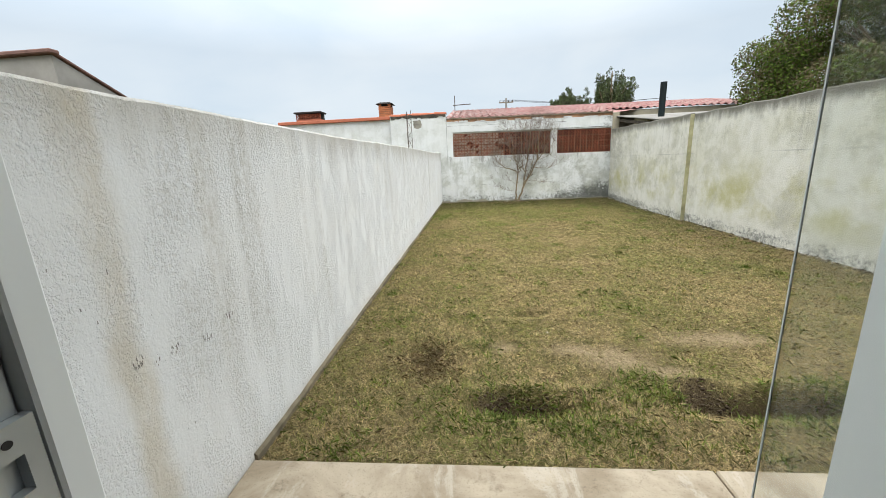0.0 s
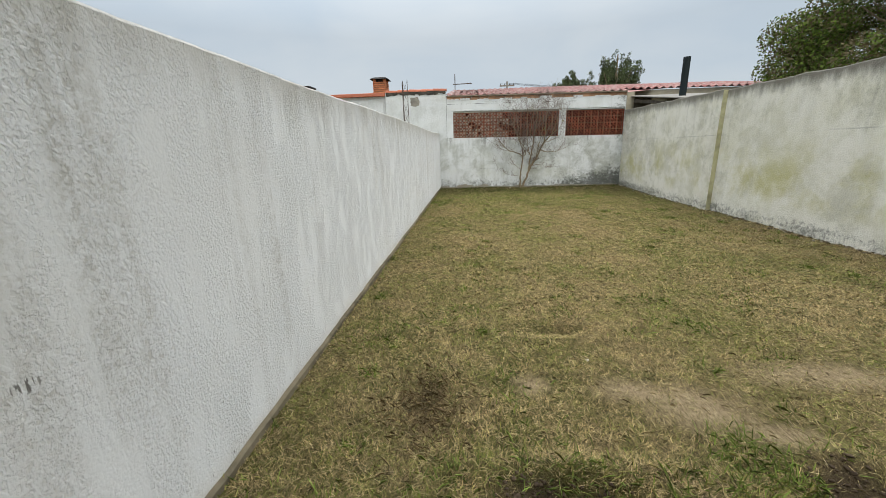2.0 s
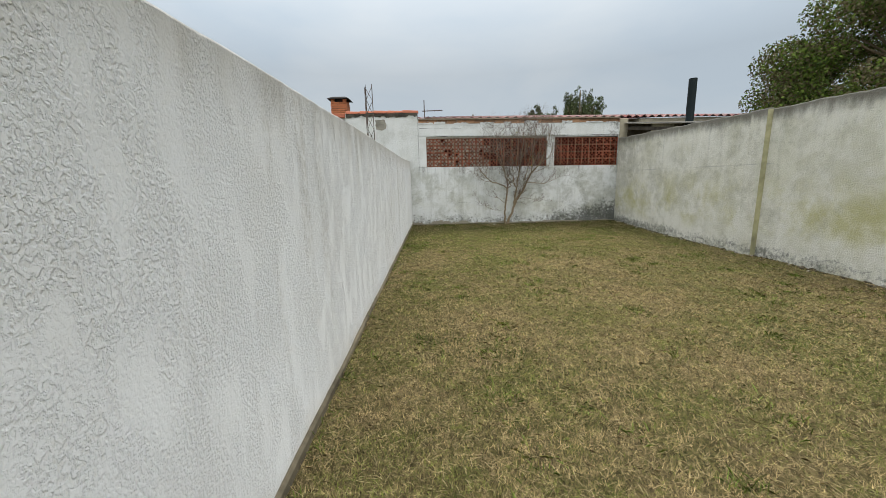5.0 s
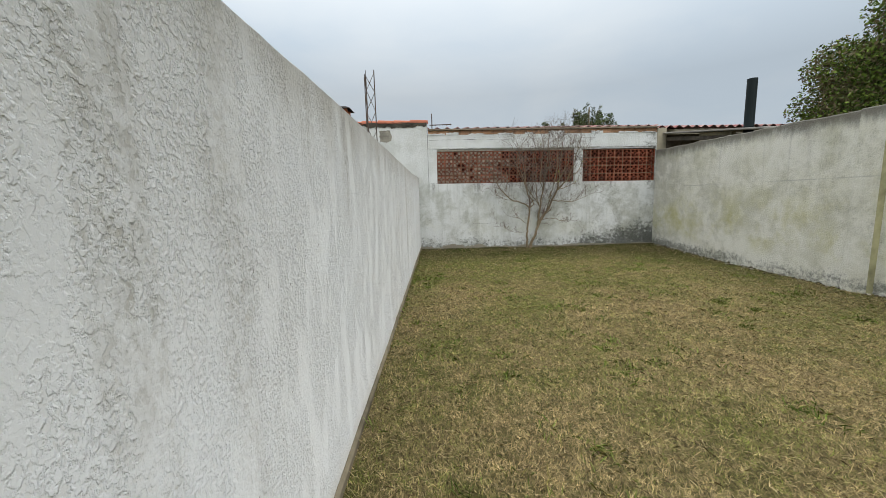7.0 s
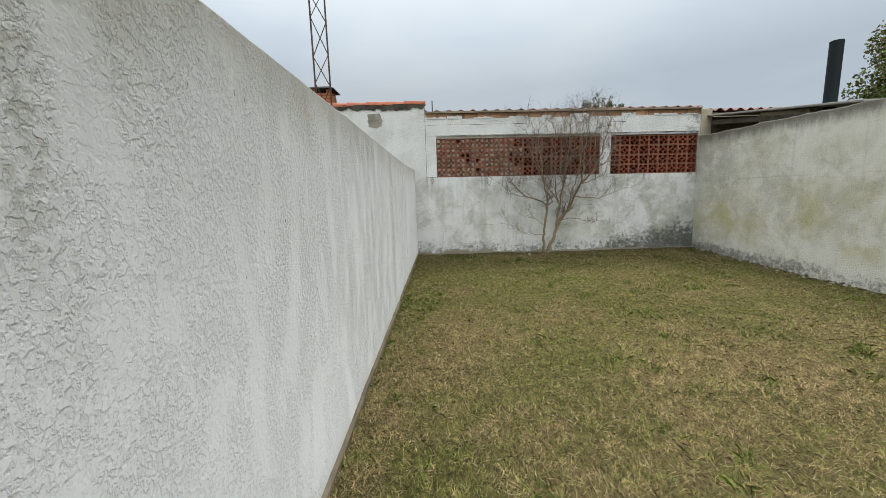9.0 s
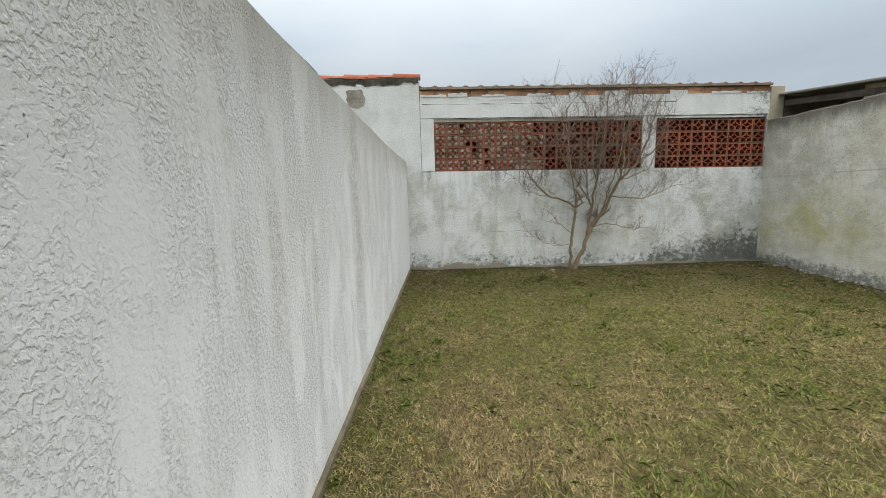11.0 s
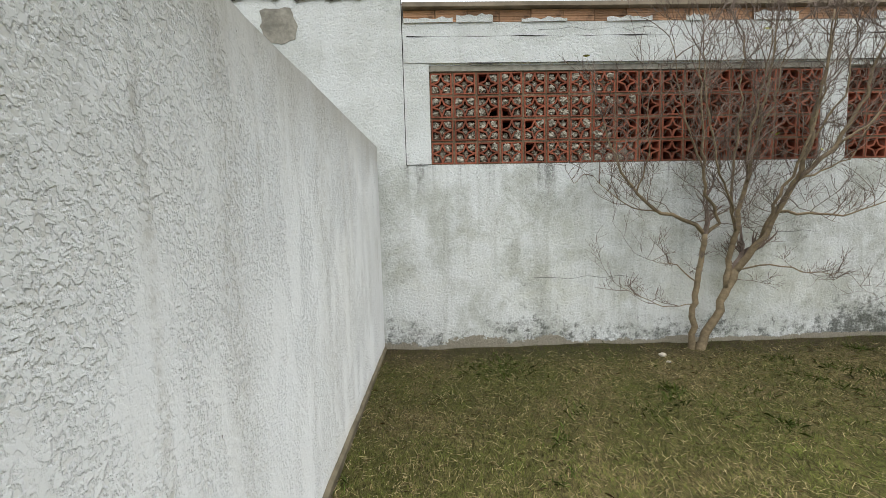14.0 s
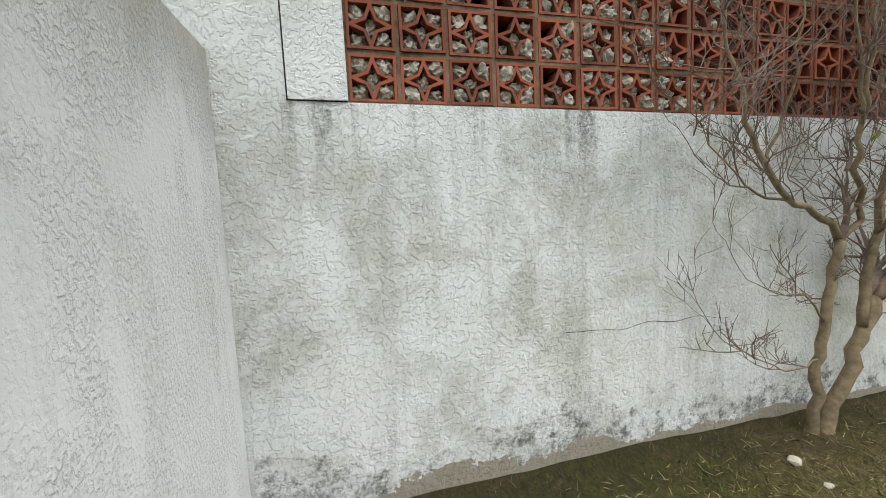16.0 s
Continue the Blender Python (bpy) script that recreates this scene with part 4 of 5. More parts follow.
# chimneys beyond the neighbour's wall
def chimney(name, label, x, y, z0, z1, w, grille):
    c = thing(name, label, "chimney", (x, y, 0))
    if grille:
        part("shaft", box((-w / 2, -0.25, -0.05), (w / 2, 0.25, z0), 0.01), M_TILE, c)
        for k in range(5):
            ob = new("block", star_mesh)
            ob.parent = c
            ob.matrix_basis = pose(-w / 2 + 0.1 + k * (w - 0.2) / 4, -0.26, z0 + 0.1)
        part("back_wall", box((-w / 2, 0.0, z0), (w / 2, 0.2, z1 - 0.06)), M_DARK, c)
        part("cap", box((-w / 2 - 0.05, -0.32, z1 - 0.06), (w / 2 + 0.05, 0.3, z1), 0.01), M_DARK, c)
        return c
    part("shaft", box((-w / 2 + 0.006, -w / 2 + 0.006, -0.05), (w / 2 - 0.006, w / 2 - 0.006, z1 - 0.2)), M_MORTAR, c)
    m = None
    z = z0 - 0.6
    row = 0
    while z < z1 - 0.2:
        for side in range(4):
            for k in range(2):
                if m is None:
                    ob = part("brick", box((-0.105, -0.02, 0), (0.105, 0.02, 0.055), 0.004), M_BRICK, c)
                    m = ob.data
                else:
                    ob = new("brick", m)
                    ob.parent = c
                off = (k - 0.5) * w * 0.48 + (0.03 if row % 2 else -0.03)
                ob.matrix_basis = pose(0, 0, z, 0, 0, 90 * side) @ pose(off, -w / 2 + 0.014, 0)
        z += 0.066
        row += 1
    for sx in (-1, 1):
        for sy in (-1, 1):
            part("pier", box((sx * (w / 2 - 0.05) - 0.05, sy * (w / 2 - 0.05) - 0.05, z1 - 0.2), (sx * (w / 2 - 0.05) + 0.05, sy * (w / 2 - 0.05) + 0.05, z1 - 0.07)), M_BRICK, c)
    part("smoke_box", box((-w / 2 + 0.08, -w / 2 + 0.08, z1 - 0.2), (w / 2 - 0.08, w / 2 - 0.08, z1 - 0.07)), M_DARK, c)
    bm = bmesh.new()
    r = w / 2 + 0.10
    lo = [bm.verts.new((sx * r, sy * r, z1 - 0.07)) for sx, sy in ((-1, -1), (1, -1), (1, 1), (-1, 1))]
    hi = [bm.verts.new((sx * r * 0.6, sy * r * 0.6, z1)) for sx, sy in ((-1, -1), (1, -1), (1, 1), (-1, 1))]
    bm.faces.new(lo[::-1])
    bm.faces.new(hi)
    for k in range(4):
        bm.faces.new((lo[k], lo[(k + 1) % 4], hi[(k + 1) % 4], hi[k]))
    part("cap", bm, M_DARK, c, "black sheet-metal cap")
    return c


chimney("brick_chimney", "orange brick chimney with a black metal cap", -3.33, 15.3, 3.30, 3.90, 0.46, False)
chimney("vented_chimney", "low clay chimney with a pierced block top", -6.43, 15.3, 3.42, 3.70, 1.0, True)

# lattice mast just behind the left wall
mast = thing("lattice_mast", "thin rusty steel lattice mast behind the white wall", "mast", (-1.375, 8.55, 0))
R3 = [(0.062 * math.cos(a), 0.062 * math.sin(a)) for a in (0.3, 0.3 + 2 * math.pi / 3, 0.3 + 4 * math.pi / 3)]
for k, (a, b) in enumerate(R3):
    part("leg", tube([(a, b, -0.1), (a, b, 2.66 - 0.04 * k)], 0.006, 6), M_STEEL, mast)
for k in range(13):
    for q in range(3):
        p0, p1 = R3[q], R3[(q + 1) % 3]
        z0, z1 = 0.1 + k * 0.195, 0.1 + (k + 1) * 0.195
        if k % 2:
            z0, z1 = z1, z0
        part("brace", tube([(*p0, z0), (*p1, z1)], 0.0035, 4), M_STEEL, mast)

# antenna and utility pole
antenna = thing("tv_antenna", "thin television antenna on the roof behind", "antenna", (-0.83, 21.2, 4.0))
part("pole", tube([(0, 0, 0), (0, 0, 0.98)], 0.022, 6), M_STEEL, antenna)
part("boom", tube([(-0.1, 0, 0.50), (0.85, 0, 0.52)], 0.02, 6), M_STEEL, antenna)
for k in range(6):
    part("element", tube([(0.0 + k * 0.16, -0.25, 0.51), (0.0 + k * 0.16, 0.25, 0.51)], 0.006, 4), M_STEEL, antenna)
pole = thing("utility_pole", "far concrete utility pole with a crossarm and wires", "utility pole", (4.6, 51.0, 0))
part("pole", tube([(0, 0, 0), (0, 0, 9.2)], [0.16, 0.12], 8), M_GREYWALL, pole)
arm = part("crossarm", box((-0.9, -0.06, 8.65), (0.9, 0.06, 8.78)), M_WOOD, pole)
for x in (-0.8, -0.3, 0.3, 0.8):
    part("insulator", tube([(x, 0, 8.78), (x, 0, 8.98)], [0.05, 0.03], 6), M_DARK, arm)
    part("wire", tube([(x + 22 * u, 6 * u, 8.98 - 0.5 * math.sin(math.pi * u)) for u in (0, 0.25, 0.5, 0.75, 1)], 0.012, 4), M_DARK, pole)

# ---------- lean-to beyond the right wall ----------
lean_to = thing("lean_to", "low lean-to with a cream pier and dark grey roof", "lean-to", (5.2, 14.2, 0))
part("pier", box((-0.195, -0.01, 0.0), (0.05, 0.25, 2.97), 0.01), M_CREAM, lean_to, "cream painted masonry pier")
# the black gap below the roof is painted by this dark panel
part("back_panel", box((0.06, 0.0, 0.0), (6.0, 0.15, 2.80)), M_SHADEWOOD, lean_to, "boarding coloured dark for the shade under the roof")


def pitched(lo, hi, bevel=0.006, fall=0.137):
    """A box that falls towards the garden with the lean-to's roof."""
    bm = box(lo, hi, bevel)
    for v in bm.verts:
        v.co.z += fall * v.co.y
    return bm


part("gable_wall", box((-0.04, 1.75, 0.0), (9.4, 1.85, 3.22)), M_CREAM, lean_to)
part("roof_sheet", pitched((-0.06, -3.0, 2.815), (3.5, 0.0, 2.85), 0.008), M_GREYWALL, lean_to)
part("beam", pitched((0.05, -2.9, 2.64), (0.15, -0.01, 2.735)), M_SHADEWOOD, lean_to)
part("block", pitched((0.055, -2.15, 2.2), (0.14, -1.2, 2.80)), M_STAINED, lean_to, "stained render block")
part("inner_wall", box((3.0, -2.9, 0), (3.1, -0.1, 2.3)), M_INSIDE, lean_to)
flue = thing("flue_pipe", "dark green painted metal flue pipe", "pipe", (5.71, 12.2, 0))
part("pipe", tube([(0, 0, 2.0), (0, 0, 3.54)], 0.088, 20), M_PIPE, flue)
part("collar", tube([(0, 0, 2.40), (0, 0, 2.48)], [0.13, 0.10], 20), M_PIPE, flue)

# neighbour's house beyond the left wall
hut = thing("neighbour_house", "grey rendered neighbour house with a tiled verge", "house", (-8.9, 8.0, 0))
bm = bmesh.new()
pts = [(0, 0), (4.5, 0), (4.5, 2.2), (0, 4.12)]
a = [bm.verts.new((0, y, z)) for y, z in pts]
b = [bm.verts.new((-9, y, z)) for y, z in pts]
bm.faces.new(a)
bm.faces.new(b[::-1])
for k in range(4):
    bm.faces.new((a[k], b[k], b[(k + 1) % 4], a[(k + 1) % 4]))
bmesh.ops.recalc_face_normals(bm, faces=bm.faces)
part("wall", bm, M_GREYWALL, hut)
bm = bmesh.new()
add_box(bm, (-9.1, -0.12, 4.13), (0.1, 0.1, 4.22), 0.02)
part("ridge", bm, M_VERGE, hut)
bm = box((-9.0, -2.55, -0.02), (0.06, 2.5, 0.03), 0.01, Matrix.Rotation(math.atan2(-1.92, 4.5), 3, "X"))
bmesh.ops.translate(bm, verts=bm.verts, vec=(0, 2.32, 3.19))
part("roof", bm, M_VERGE, hut)

# ---------- the house behind the camera ----------
OPEN_L, OPEN_R, OPEN_H = -0.393, 0.300, 2.12
facade = structure(mesh_object("wall_house", holed_wall((-1.155, 5.0), (-0.1, 2.9), [(OPEN_L - 0.045, OPEN_R + 0.75, -0.1, OPEN_H)], DOOR_Y - 0.15, 0.15), M_ROOM), "white house wall with the garden door", "wall")
structure(mesh_object("floor_room", box((-1.5, -4.2, -0.06), (3.5, DOOR_Y - 0.002, 0.02)), M_CONCRETE), "plain pale tiled room floor", "floor")
structure(mesh_object("ceiling_room", box((-1.5, -4.2, 2.6), (3.5, DOOR_Y - 0.155, 2.7)), M_ROOM), "plain white ceiling of the room", "ceiling")
structure(mesh_object("wall_room_back", box((-1.5, -4.3, 0.0), (3.5, -4.2, 2.7)), M_ROOM), "plain white room wall", "wall")
structure(mesh_object("wall_room_left", box((-1.6, -4.2, 0.0), (-1.5, DOOR_Y - 0.155, 2.6)), M_ROOM), "plain white room wall", "wall")
structure(mesh_object("wall_room_right", box((3.5, -4.2, 0.0), (3.6, DOOR_Y - 0.155, 2.6)), M_ROOM), "plain white room wall", "wall")
structure(mesh_object("roof_house", box((-1.15, -4.3, 2.92), (5.0, DOOR_Y + 0.02, 3.05), 0.01), M_CEMENT), "flat concrete house roof", "roof")

door = structure(thing("door_1", "white lacquered frame of a frameless glass sliding door, open", "door"), "", "")
bm = box((OPEN_L - 0.043, DOOR_Y - 0.028, 0.02), (OPEN_L, DOOR_Y + 0.004, OPEN_H), 0.003)
part("jamb", bm, M_FRAME, door)
part("jamb_channel", box((OPEN_L - 0.043, DOOR_Y - 0.148, 0.02), (OPEN_L - 0.016, DOOR_Y - 0.030, OPEN_H), 0.003), M_ALLOY, door, "recessed grey alloy channel")
part("jamb", box((OPEN_R, DOOR_Y - 0.148, 0.02), (OPEN_R + 0.05, DOOR_Y + 0.004, OPEN_H), 0.003), M_FRAME, door)
part("head", box((OPEN_L - 0.043, DOOR_Y - 0.148, OPEN_H - 0.002), (OPEN_R + 0.74, DOOR_Y + 0.004, OPEN_H + 0.045), 0.003), M_FRAME, door)
part("side_panel", box((OPEN_R + 0.052, DOOR_Y - 0.1, 0.02), (OPEN_R + 0.748, DOOR_Y - 0.02, OPEN_H - 0.004), 0.003), M_FRAME, door)
bm = bmesh.new()
yp, zp = DOOR_Y - 0.076, 1.250
for lo, hi in (((yp, zp - 0.11), (yp + 0.046, zp - 0.018)), ((yp, zp + 0.018), (yp + 0.046, zp + 0.05)), ((yp, zp - 0.018), (yp + 0.014, zp + 0.018)), ((yp + 0.032, zp - 0.018), (yp + 0.046, zp + 0.018))):
    add_box(bm, (OPEN_L - 0.0155, lo[0], lo[1]), (OPEN_L - 0.004, hi[0], hi[1]))
plate = part("strike_plate", bm, M_ALLOY, door, "worn alloy strike plate with a slot")
part("screw", tube([(OPEN_L - 0.0045, yp + 0.023, zp + 0.034), (OPEN_L - 0.003, yp + 0.023, zp + 0.034)], 0.004, 10), M_DARK, plate)

glass_n = Nodes("clear_glass", 0.02)
glass_n.b.inputs["Transmission Weight"].default_value = 0.97
glass_n.b.inputs["IOR"].default_value = 1.45
M_GLASS = glass_n.done((0.97, 0.995, 0.985))
pane = part("pane", box((OPEN_R - 0.0915, DOOR_Y - 0.0412, 0.03), (OPEN_R + 0.6, DOOR_Y - 0.0400, OPEN_H - 0.01)), M_GLASS, door, "frameless clear glass leaf")
pane.visible_shadow = False
# opaque pale strip added to paint the light line along the pane's edge
part("edge_glint", box((OPEN_R - 0.0925, DOOR_Y - 0.0412, 0.03), (OPEN_R - 0.0917, DOOR_Y - 0.0400, OPEN_H - 0.01)), simple("pale_glint_strip", (0.80, 0.85, 0.83), 0.25, vary=0.2, scale=9.0), door, "pale greenish strip painting the bright line on the glass edge")


# ---------- the bare shrub against the back wall ----------
def bent(points, step=0.07, wobble=0.012, rng=None):
    """A polyline resampled with small kinks."""
    out = [Vector(points[0])]
    for a, b in zip(points, points[1:]):
        a, b = Vector(a), Vector(b)
        k = max(1, int((b - a).length / step))
        for i in range(1, k + 1):
            p = a.lerp(b, i / k)
            out.append(p + Vector([rng.uniform(-wobble, wobble) for _ in range(3)]))
    return out


SHRUB = Vector((1.69, 14.03, -0.02))
rng = random.Random(11)
shrub = thing("shrub", "leafless multi-stemmed shrub with pale bark against the wall", "shrub", SHRUB)
BRANCHES = [
    ([(-0.07, 0, -0.08), (-0.07, -0.02, 0.3), (-0.05, -0.03, 0.66), (-0.02, -0.05, 1.04)], 0.032, 0.024, "trunk"),
    ([(-0.02, 0, -0.08), (0.04, -0.02, 0.16), (0.15, -0.04, 0.36), (0.19, -0.05, 0.57), (0.26, -0.06, 0.72)], 0.042, 0.034, "trunk"),
    ([(-0.02, -0.05, 1.04), (-0.12, -0.07, 1.13), (-0.25, -0.09, 1.19), (-0.45, -0.12, 1.25), (-0.68, -0.16, 1.42), (-0.86, -0.2, 1.68), (-0.98, -0.22, 2.05)], 0.021, 0.006, "limb"),
    ([(-0.02, -0.05, 1.04), (0.09, -0.08, 1.14), (0.0, -0.11, 1.28), (-0.08, -0.14, 1.4), (-0.14, -0.18, 1.62), (-0.22, -0.24, 2.1), (-0.28, -0.3, 2.6)], 0.018, 0.005, "limb"),
    ([(0.19, -0.05, 0.57), (0.21, -0.04, 0.82), (0.25, -0.05, 1.06), (0.32, -0.07, 1.5), (0.34, -0.1, 1.9), (0.42, -0.14, 2.4), (0.40, -0.18, 2.85)], 0.028, 0.006, "limb"),
    ([(0.26, -0.06, 0.72), (0.34, -0.08, 0.85), (0.43, -0.1, 0.99), (0.52, -0.13, 1.22), (0.64, -0.18, 1.5), (0.88, -0.25, 1.8), (1.02, -0.32, 2.2), (1.12, -0.36, 2.7)], 0.034, 0.007, "limb"),
    ([(0.64, -0.18, 1.5), (0.68, -0.22, 1.8), (0.66, -0.3, 2.2), (0.72, -0.36, 2.9)], 0.022, 0.005, "limb"),
    ([(0.52, -0.13, 1.22), (0.74, -0.18, 1.2), (1.0, -0.22, 1.18), (1.28, -0.26, 1.25), (1.5, -0.28, 1.36)], 0.015, 0.004, "limb"),
    ([(0.26, -0.06, 0.72), (0.48, -0.14, 0.78), (0.7, -0.2, 0.72), (0.98, -0.24, 0.70)], 0.010, 0.003, "limb"),
    ([(0.25, -0.05, 1.06), (0.12, -0.14, 1.4), (0.10, -0.22, 1.9), (0.06, -0.3, 2.7)], 0.014, 0.004, "limb"),
    ([(0.43, -0.1, 0.99), (0.44, -0.2, 1.3), (0.52, -0.34, 1.7), (0.56, -0.44, 2.2), (0.55, -0.48, 2.8)], 0.016, 0.004, "limb"),
    ([(0.25, -0.05, 1.06), (0.05, -0.25, 1.3), (-0.2, -0.4, 1.6), (-0.36, -0.5, 2.1), (-0.42, -0.52, 2.5)], 0.012, 0.004, "limb"),
    ([(-0.06, -0.03, 0.62), (-0.16, -0.06, 0.68), (-0.28, -0.08, 0.78), (-0.5, -0.1, 0.82)], 0.008, 0.002, "limb"),
    ([(-0.07, -0.02, 0.42), (-0.24, -0.06, 0.42), (-0.45, -0.1, 0.44), (-0.77, -0.12, 0.62)], 0.006, 0.002, "limb"),
    ([(-0.14, -0.18, 1.62), (-0.3, -0.25, 1.9), (-0.45, -0.3, 2.3), (-0.52, -0.32, 2.7)], 0.010, 0.003, "limb"),
    ([(0.88, -0.25, 1.8), (1.1, -0.3, 1.95), (1.3, -0.34, 2.3), (1.36, -0.36, 2.6)], 0.012, 0.003, "limb"),
    ([(0.64, -0.18, 1.5), (0.88, -0.15, 1.58), (1.15, -0.14, 1.7), (1.35, -0.14, 2.0)], 0.012, 0.003, "limb"),
    ([(0.32, -0.07, 1.5), (0.2, -0.2, 1.8), (0.22, -0.3, 2.3), (0.24, -0.34, 2.85)], 0.012, 0.003, "limb"),
    ([(0.34, -0.1, 1.9), (0.5, -0.1, 2.2), (0.56, -0.12, 2.8)], 0.010, 0.003, "limb"),
    ([(0.68, -0.22, 1.8), (0.85, -0.3, 2.2), (0.9, -0.34, 2.8)], 0.012, 0.003, "limb"),
    ([(-0.45, -0.12, 1.25), (-0.7, -0.15, 1.28), (-0.92, -0.18, 1.45), (-1.05, -0.2, 1.6)], 0.008, 0.002, "limb"),
    ([(-0.68, -0.16, 1.42), (-0.62, -0.22, 1.75), (-0.66, -0.28, 2.2)], 0.009, 0.003, "limb"),
]
twigs = bmesh.new()
buds = []


def in_front(p):
    p.y = min(p.y, 0.125)
    return p


def twig(start, way, length, radius, depth):
    pts, d = [start.copy()], way.normalized()
    k = max(3, int(length / 0.055))
    for i in range(k):
        d = (d + Vector((rng.gauss(0, 0.24), rng.gauss(0, 0.16), rng.gauss(0.05, 0.20)))).normalized()
        pts.append(in_front(pts[-1] + d * (length / k)))
    add_tube(twigs, pts, [radius + (0.0011 - radius) * i / k for i in range(k + 1)], 4 if radius > 0.003 else 3, False)
    if depth:
        for _ in range(rng.randint(4, 6) if depth > 1 else rng.randint(2, 4)):
            i = rng.randint(1, k - 1)
            side = Vector((rng.gauss(0, 0.8), rng.gauss(-0.05, 0.5), rng.gauss(0.45, 0.5)))
            twig(pts[i], (d * 0.7 + side), length * rng.uniform(0.35, 0.7), max(0.0013, radius * 0.55), depth - 1)
    buds.append((pts[-1], d))


for pts, r0, r1, name in BRANCHES:
    pts = [(x if x < 1.0 else 1.0 + (x - 1.0) * 0.8, y, z if z < 1.2 else 1.2 + (z - 1.2) * 0.9) for x, y, z in pts]
    line = [in_front(p) for p in bent(pts, 0.07, 0.014, rng)]
    n = len(line) - 1
    part(name, add_tube(bmesh.new(), line, [0.86 * (r0 + (r1 - r0) * i / n) * (1 + 0.12 * noise.noise(Vector((i * 0.9, r0 * 90, 0)))) * (1.25 - 0.25 * min(1, i / 3) if name == "trunk" else 1) for i in range(n + 1)], 9 if r0 > 0.015 else 6), M_BARK, shrub, smooth=True)
    for i in range(2, n + 1):
        z = line[i].z
        if name == "trunk" and z < 0.6:
            continue
        if rng.random() < (0.5 if z < 1.0 else 0.85):
            d = (line[i] - line[i - 1]).normalized()
            out = Vector((rng.gauss(0, 0.75), rng.gauss(-0.1, 0.5), rng.gauss(0.6 if z > 1.1 else 0.15, 0.5)))
            twig(line[i], d * 0.5 + out, rng.uniform(0.22, 0.6) * (0.5 if z < 1.0 else 1.0), rng.uniform(0.0028, 0.0045), 2)
    twig(line[-1], line[-1] - line[-2], rng.uniform(0.35, 0.6), r1, 2)
tw = part("twig_mass", twigs, M_TWIG, shrub, "dense grey-brown leafless twigs")
tw["kind"] = "stuff"
M_LEAF_DRY = simple("yellowing_leaf", (0.30, 0.30, 0.05), 0.6, vary=0.4, scale=30.0)
for k in range(12):
    p, d = rng.choice(buds)
    bm = bmesh.new()
    vs = [bm.verts.new(v) for v in ((0, 0, 0), (0.014, 0.003, 0.02), (0.009, 0.006, 0.045), (0, 0.004, 0.058), (-0.011, 0.005, 0.042), (-0.013, 0.001, 0.018))]
    bm.faces.new(vs)
    ob = part("leaf", bm, M_LEAF_DRY, shrub, "yellow-green leftover leaf")
    ob.matrix_basis = Matrix.Translation(p) @ pose(0, 0, 0, rng.uniform(60, 200), rng.uniform(-60, 60), rng.uniform(0, 360))


# ---------- trees beyond the walls ----------
def leaf_cloud(name, centres, count, size, slim, rs, material, parent, up=0.0):
    """Single leaves scattered in and on round clusters; uneven, with gaps."""
    c = np.array([q[:3] for q in centres])
    r = np.array([q[3] for q in centres])
    pick = rs.choice(len(c), count, p=r ** 2 / (r ** 2).sum())
    v = rs.normal(size=(count, 3))
    v /= np.linalg.norm(v, axis=1)[:, None]
    p = c[pick] + v * (r[pick] * rs.uniform(0.35, 1.08, count) ** 0.7)[:, None] * np.array([1, 1, 0.85])
    a = rs.normal(size=(count, 3)) + np.array([0, 0, up])
    a /= np.linalg.norm(a, axis=1)[:, None]
    b = np.cross(a, rs.normal(size=(count, 3)))
    b /= np.linalg.norm(b, axis=1)[:, None]
    s = (size * rs.uniform(0.6, 1.3, count))[:, None]
    quad = np.stack([p - a * s, p + b * s * slim, p + a * s, p - b * s * slim], 1).reshape(-1, 3)
    ob = raw_mesh(name, quad, np.arange(count * 4).reshape(-1, 4), material)
    ob.parent = parent
    ob["kind"] = "stuff"
    return ob


def leaf_material(name, dark, light, dead, dead_share):
    n = Nodes(name, 0.65)
    r = n.island()
    c = n.mix(n.math("FRACT", n.math("MULTIPLY", r, 17.0)), dark, light)
    share = n.ramp(n.math("ADD", n.math("MULTIPLY", r, 0.5), n.noise(0.5, 3.0)), 1.0 - dead_share, 1.15 - dead_share)
    return n.done(n.mix(share, c, dead))


M_LEAF = leaf_material("broad_leaf", (0.028, 0.055, 0.008), (0.17, 0.25, 0.04), (0.15, 0.125, 0.065), 0.30)
M_NEEDLE = leaf_material("needle_leaf", (0.045, 0.065, 0.025), (0.14, 0.18, 0.07), (0.07, 0.07, 0.045), 0.2)
rs = np.random.RandomState(5)
rng = random.Random(21)
TREE = Vector((14.1, 12.9, 0))
tree = thing("broadleaf_tree", "large dense tree with green and olive leaves behind the wall", "tree", TREE)
part("trunk", tube([(0, 0, -0.1), (0.1, 0.1, 1.2), (0.0, 0.2, 2.6)], [0.32, 0.24, 0.18], 10), M_BARK, tree, smooth=True)
centres = []
for k in range(16):
    a = k * 2.4 + rng.uniform(-0.3, 0.3)
    rad = 4.3 * math.sqrt(rng.uniform(0.15, 1.0))
    tip = Vector((rad * math.cos(a), rad * math.sin(a), 4.6 + 2.3 * (1 - (rad / 4.6) ** 2) + rng.uniform(-0.9, 0.4)))
    start = Vector((0, 0.15, 1.6 + 0.06 * k))
    mid = start.lerp(tip, 0.5) + Vector((0, 0, 0.35))
    part("limb", add_tube(bmesh.new(), bent([start, mid, tip], 0.5, 0.06, rng), [0.10 - 0.085 * i / max(1, len(bent([start, mid, tip], 0.5, 0.0, rng)) - 1) for i in range(len(bent([start, mid, tip], 0.5, 0.0, rng)))], 6), M_BARK, tree)
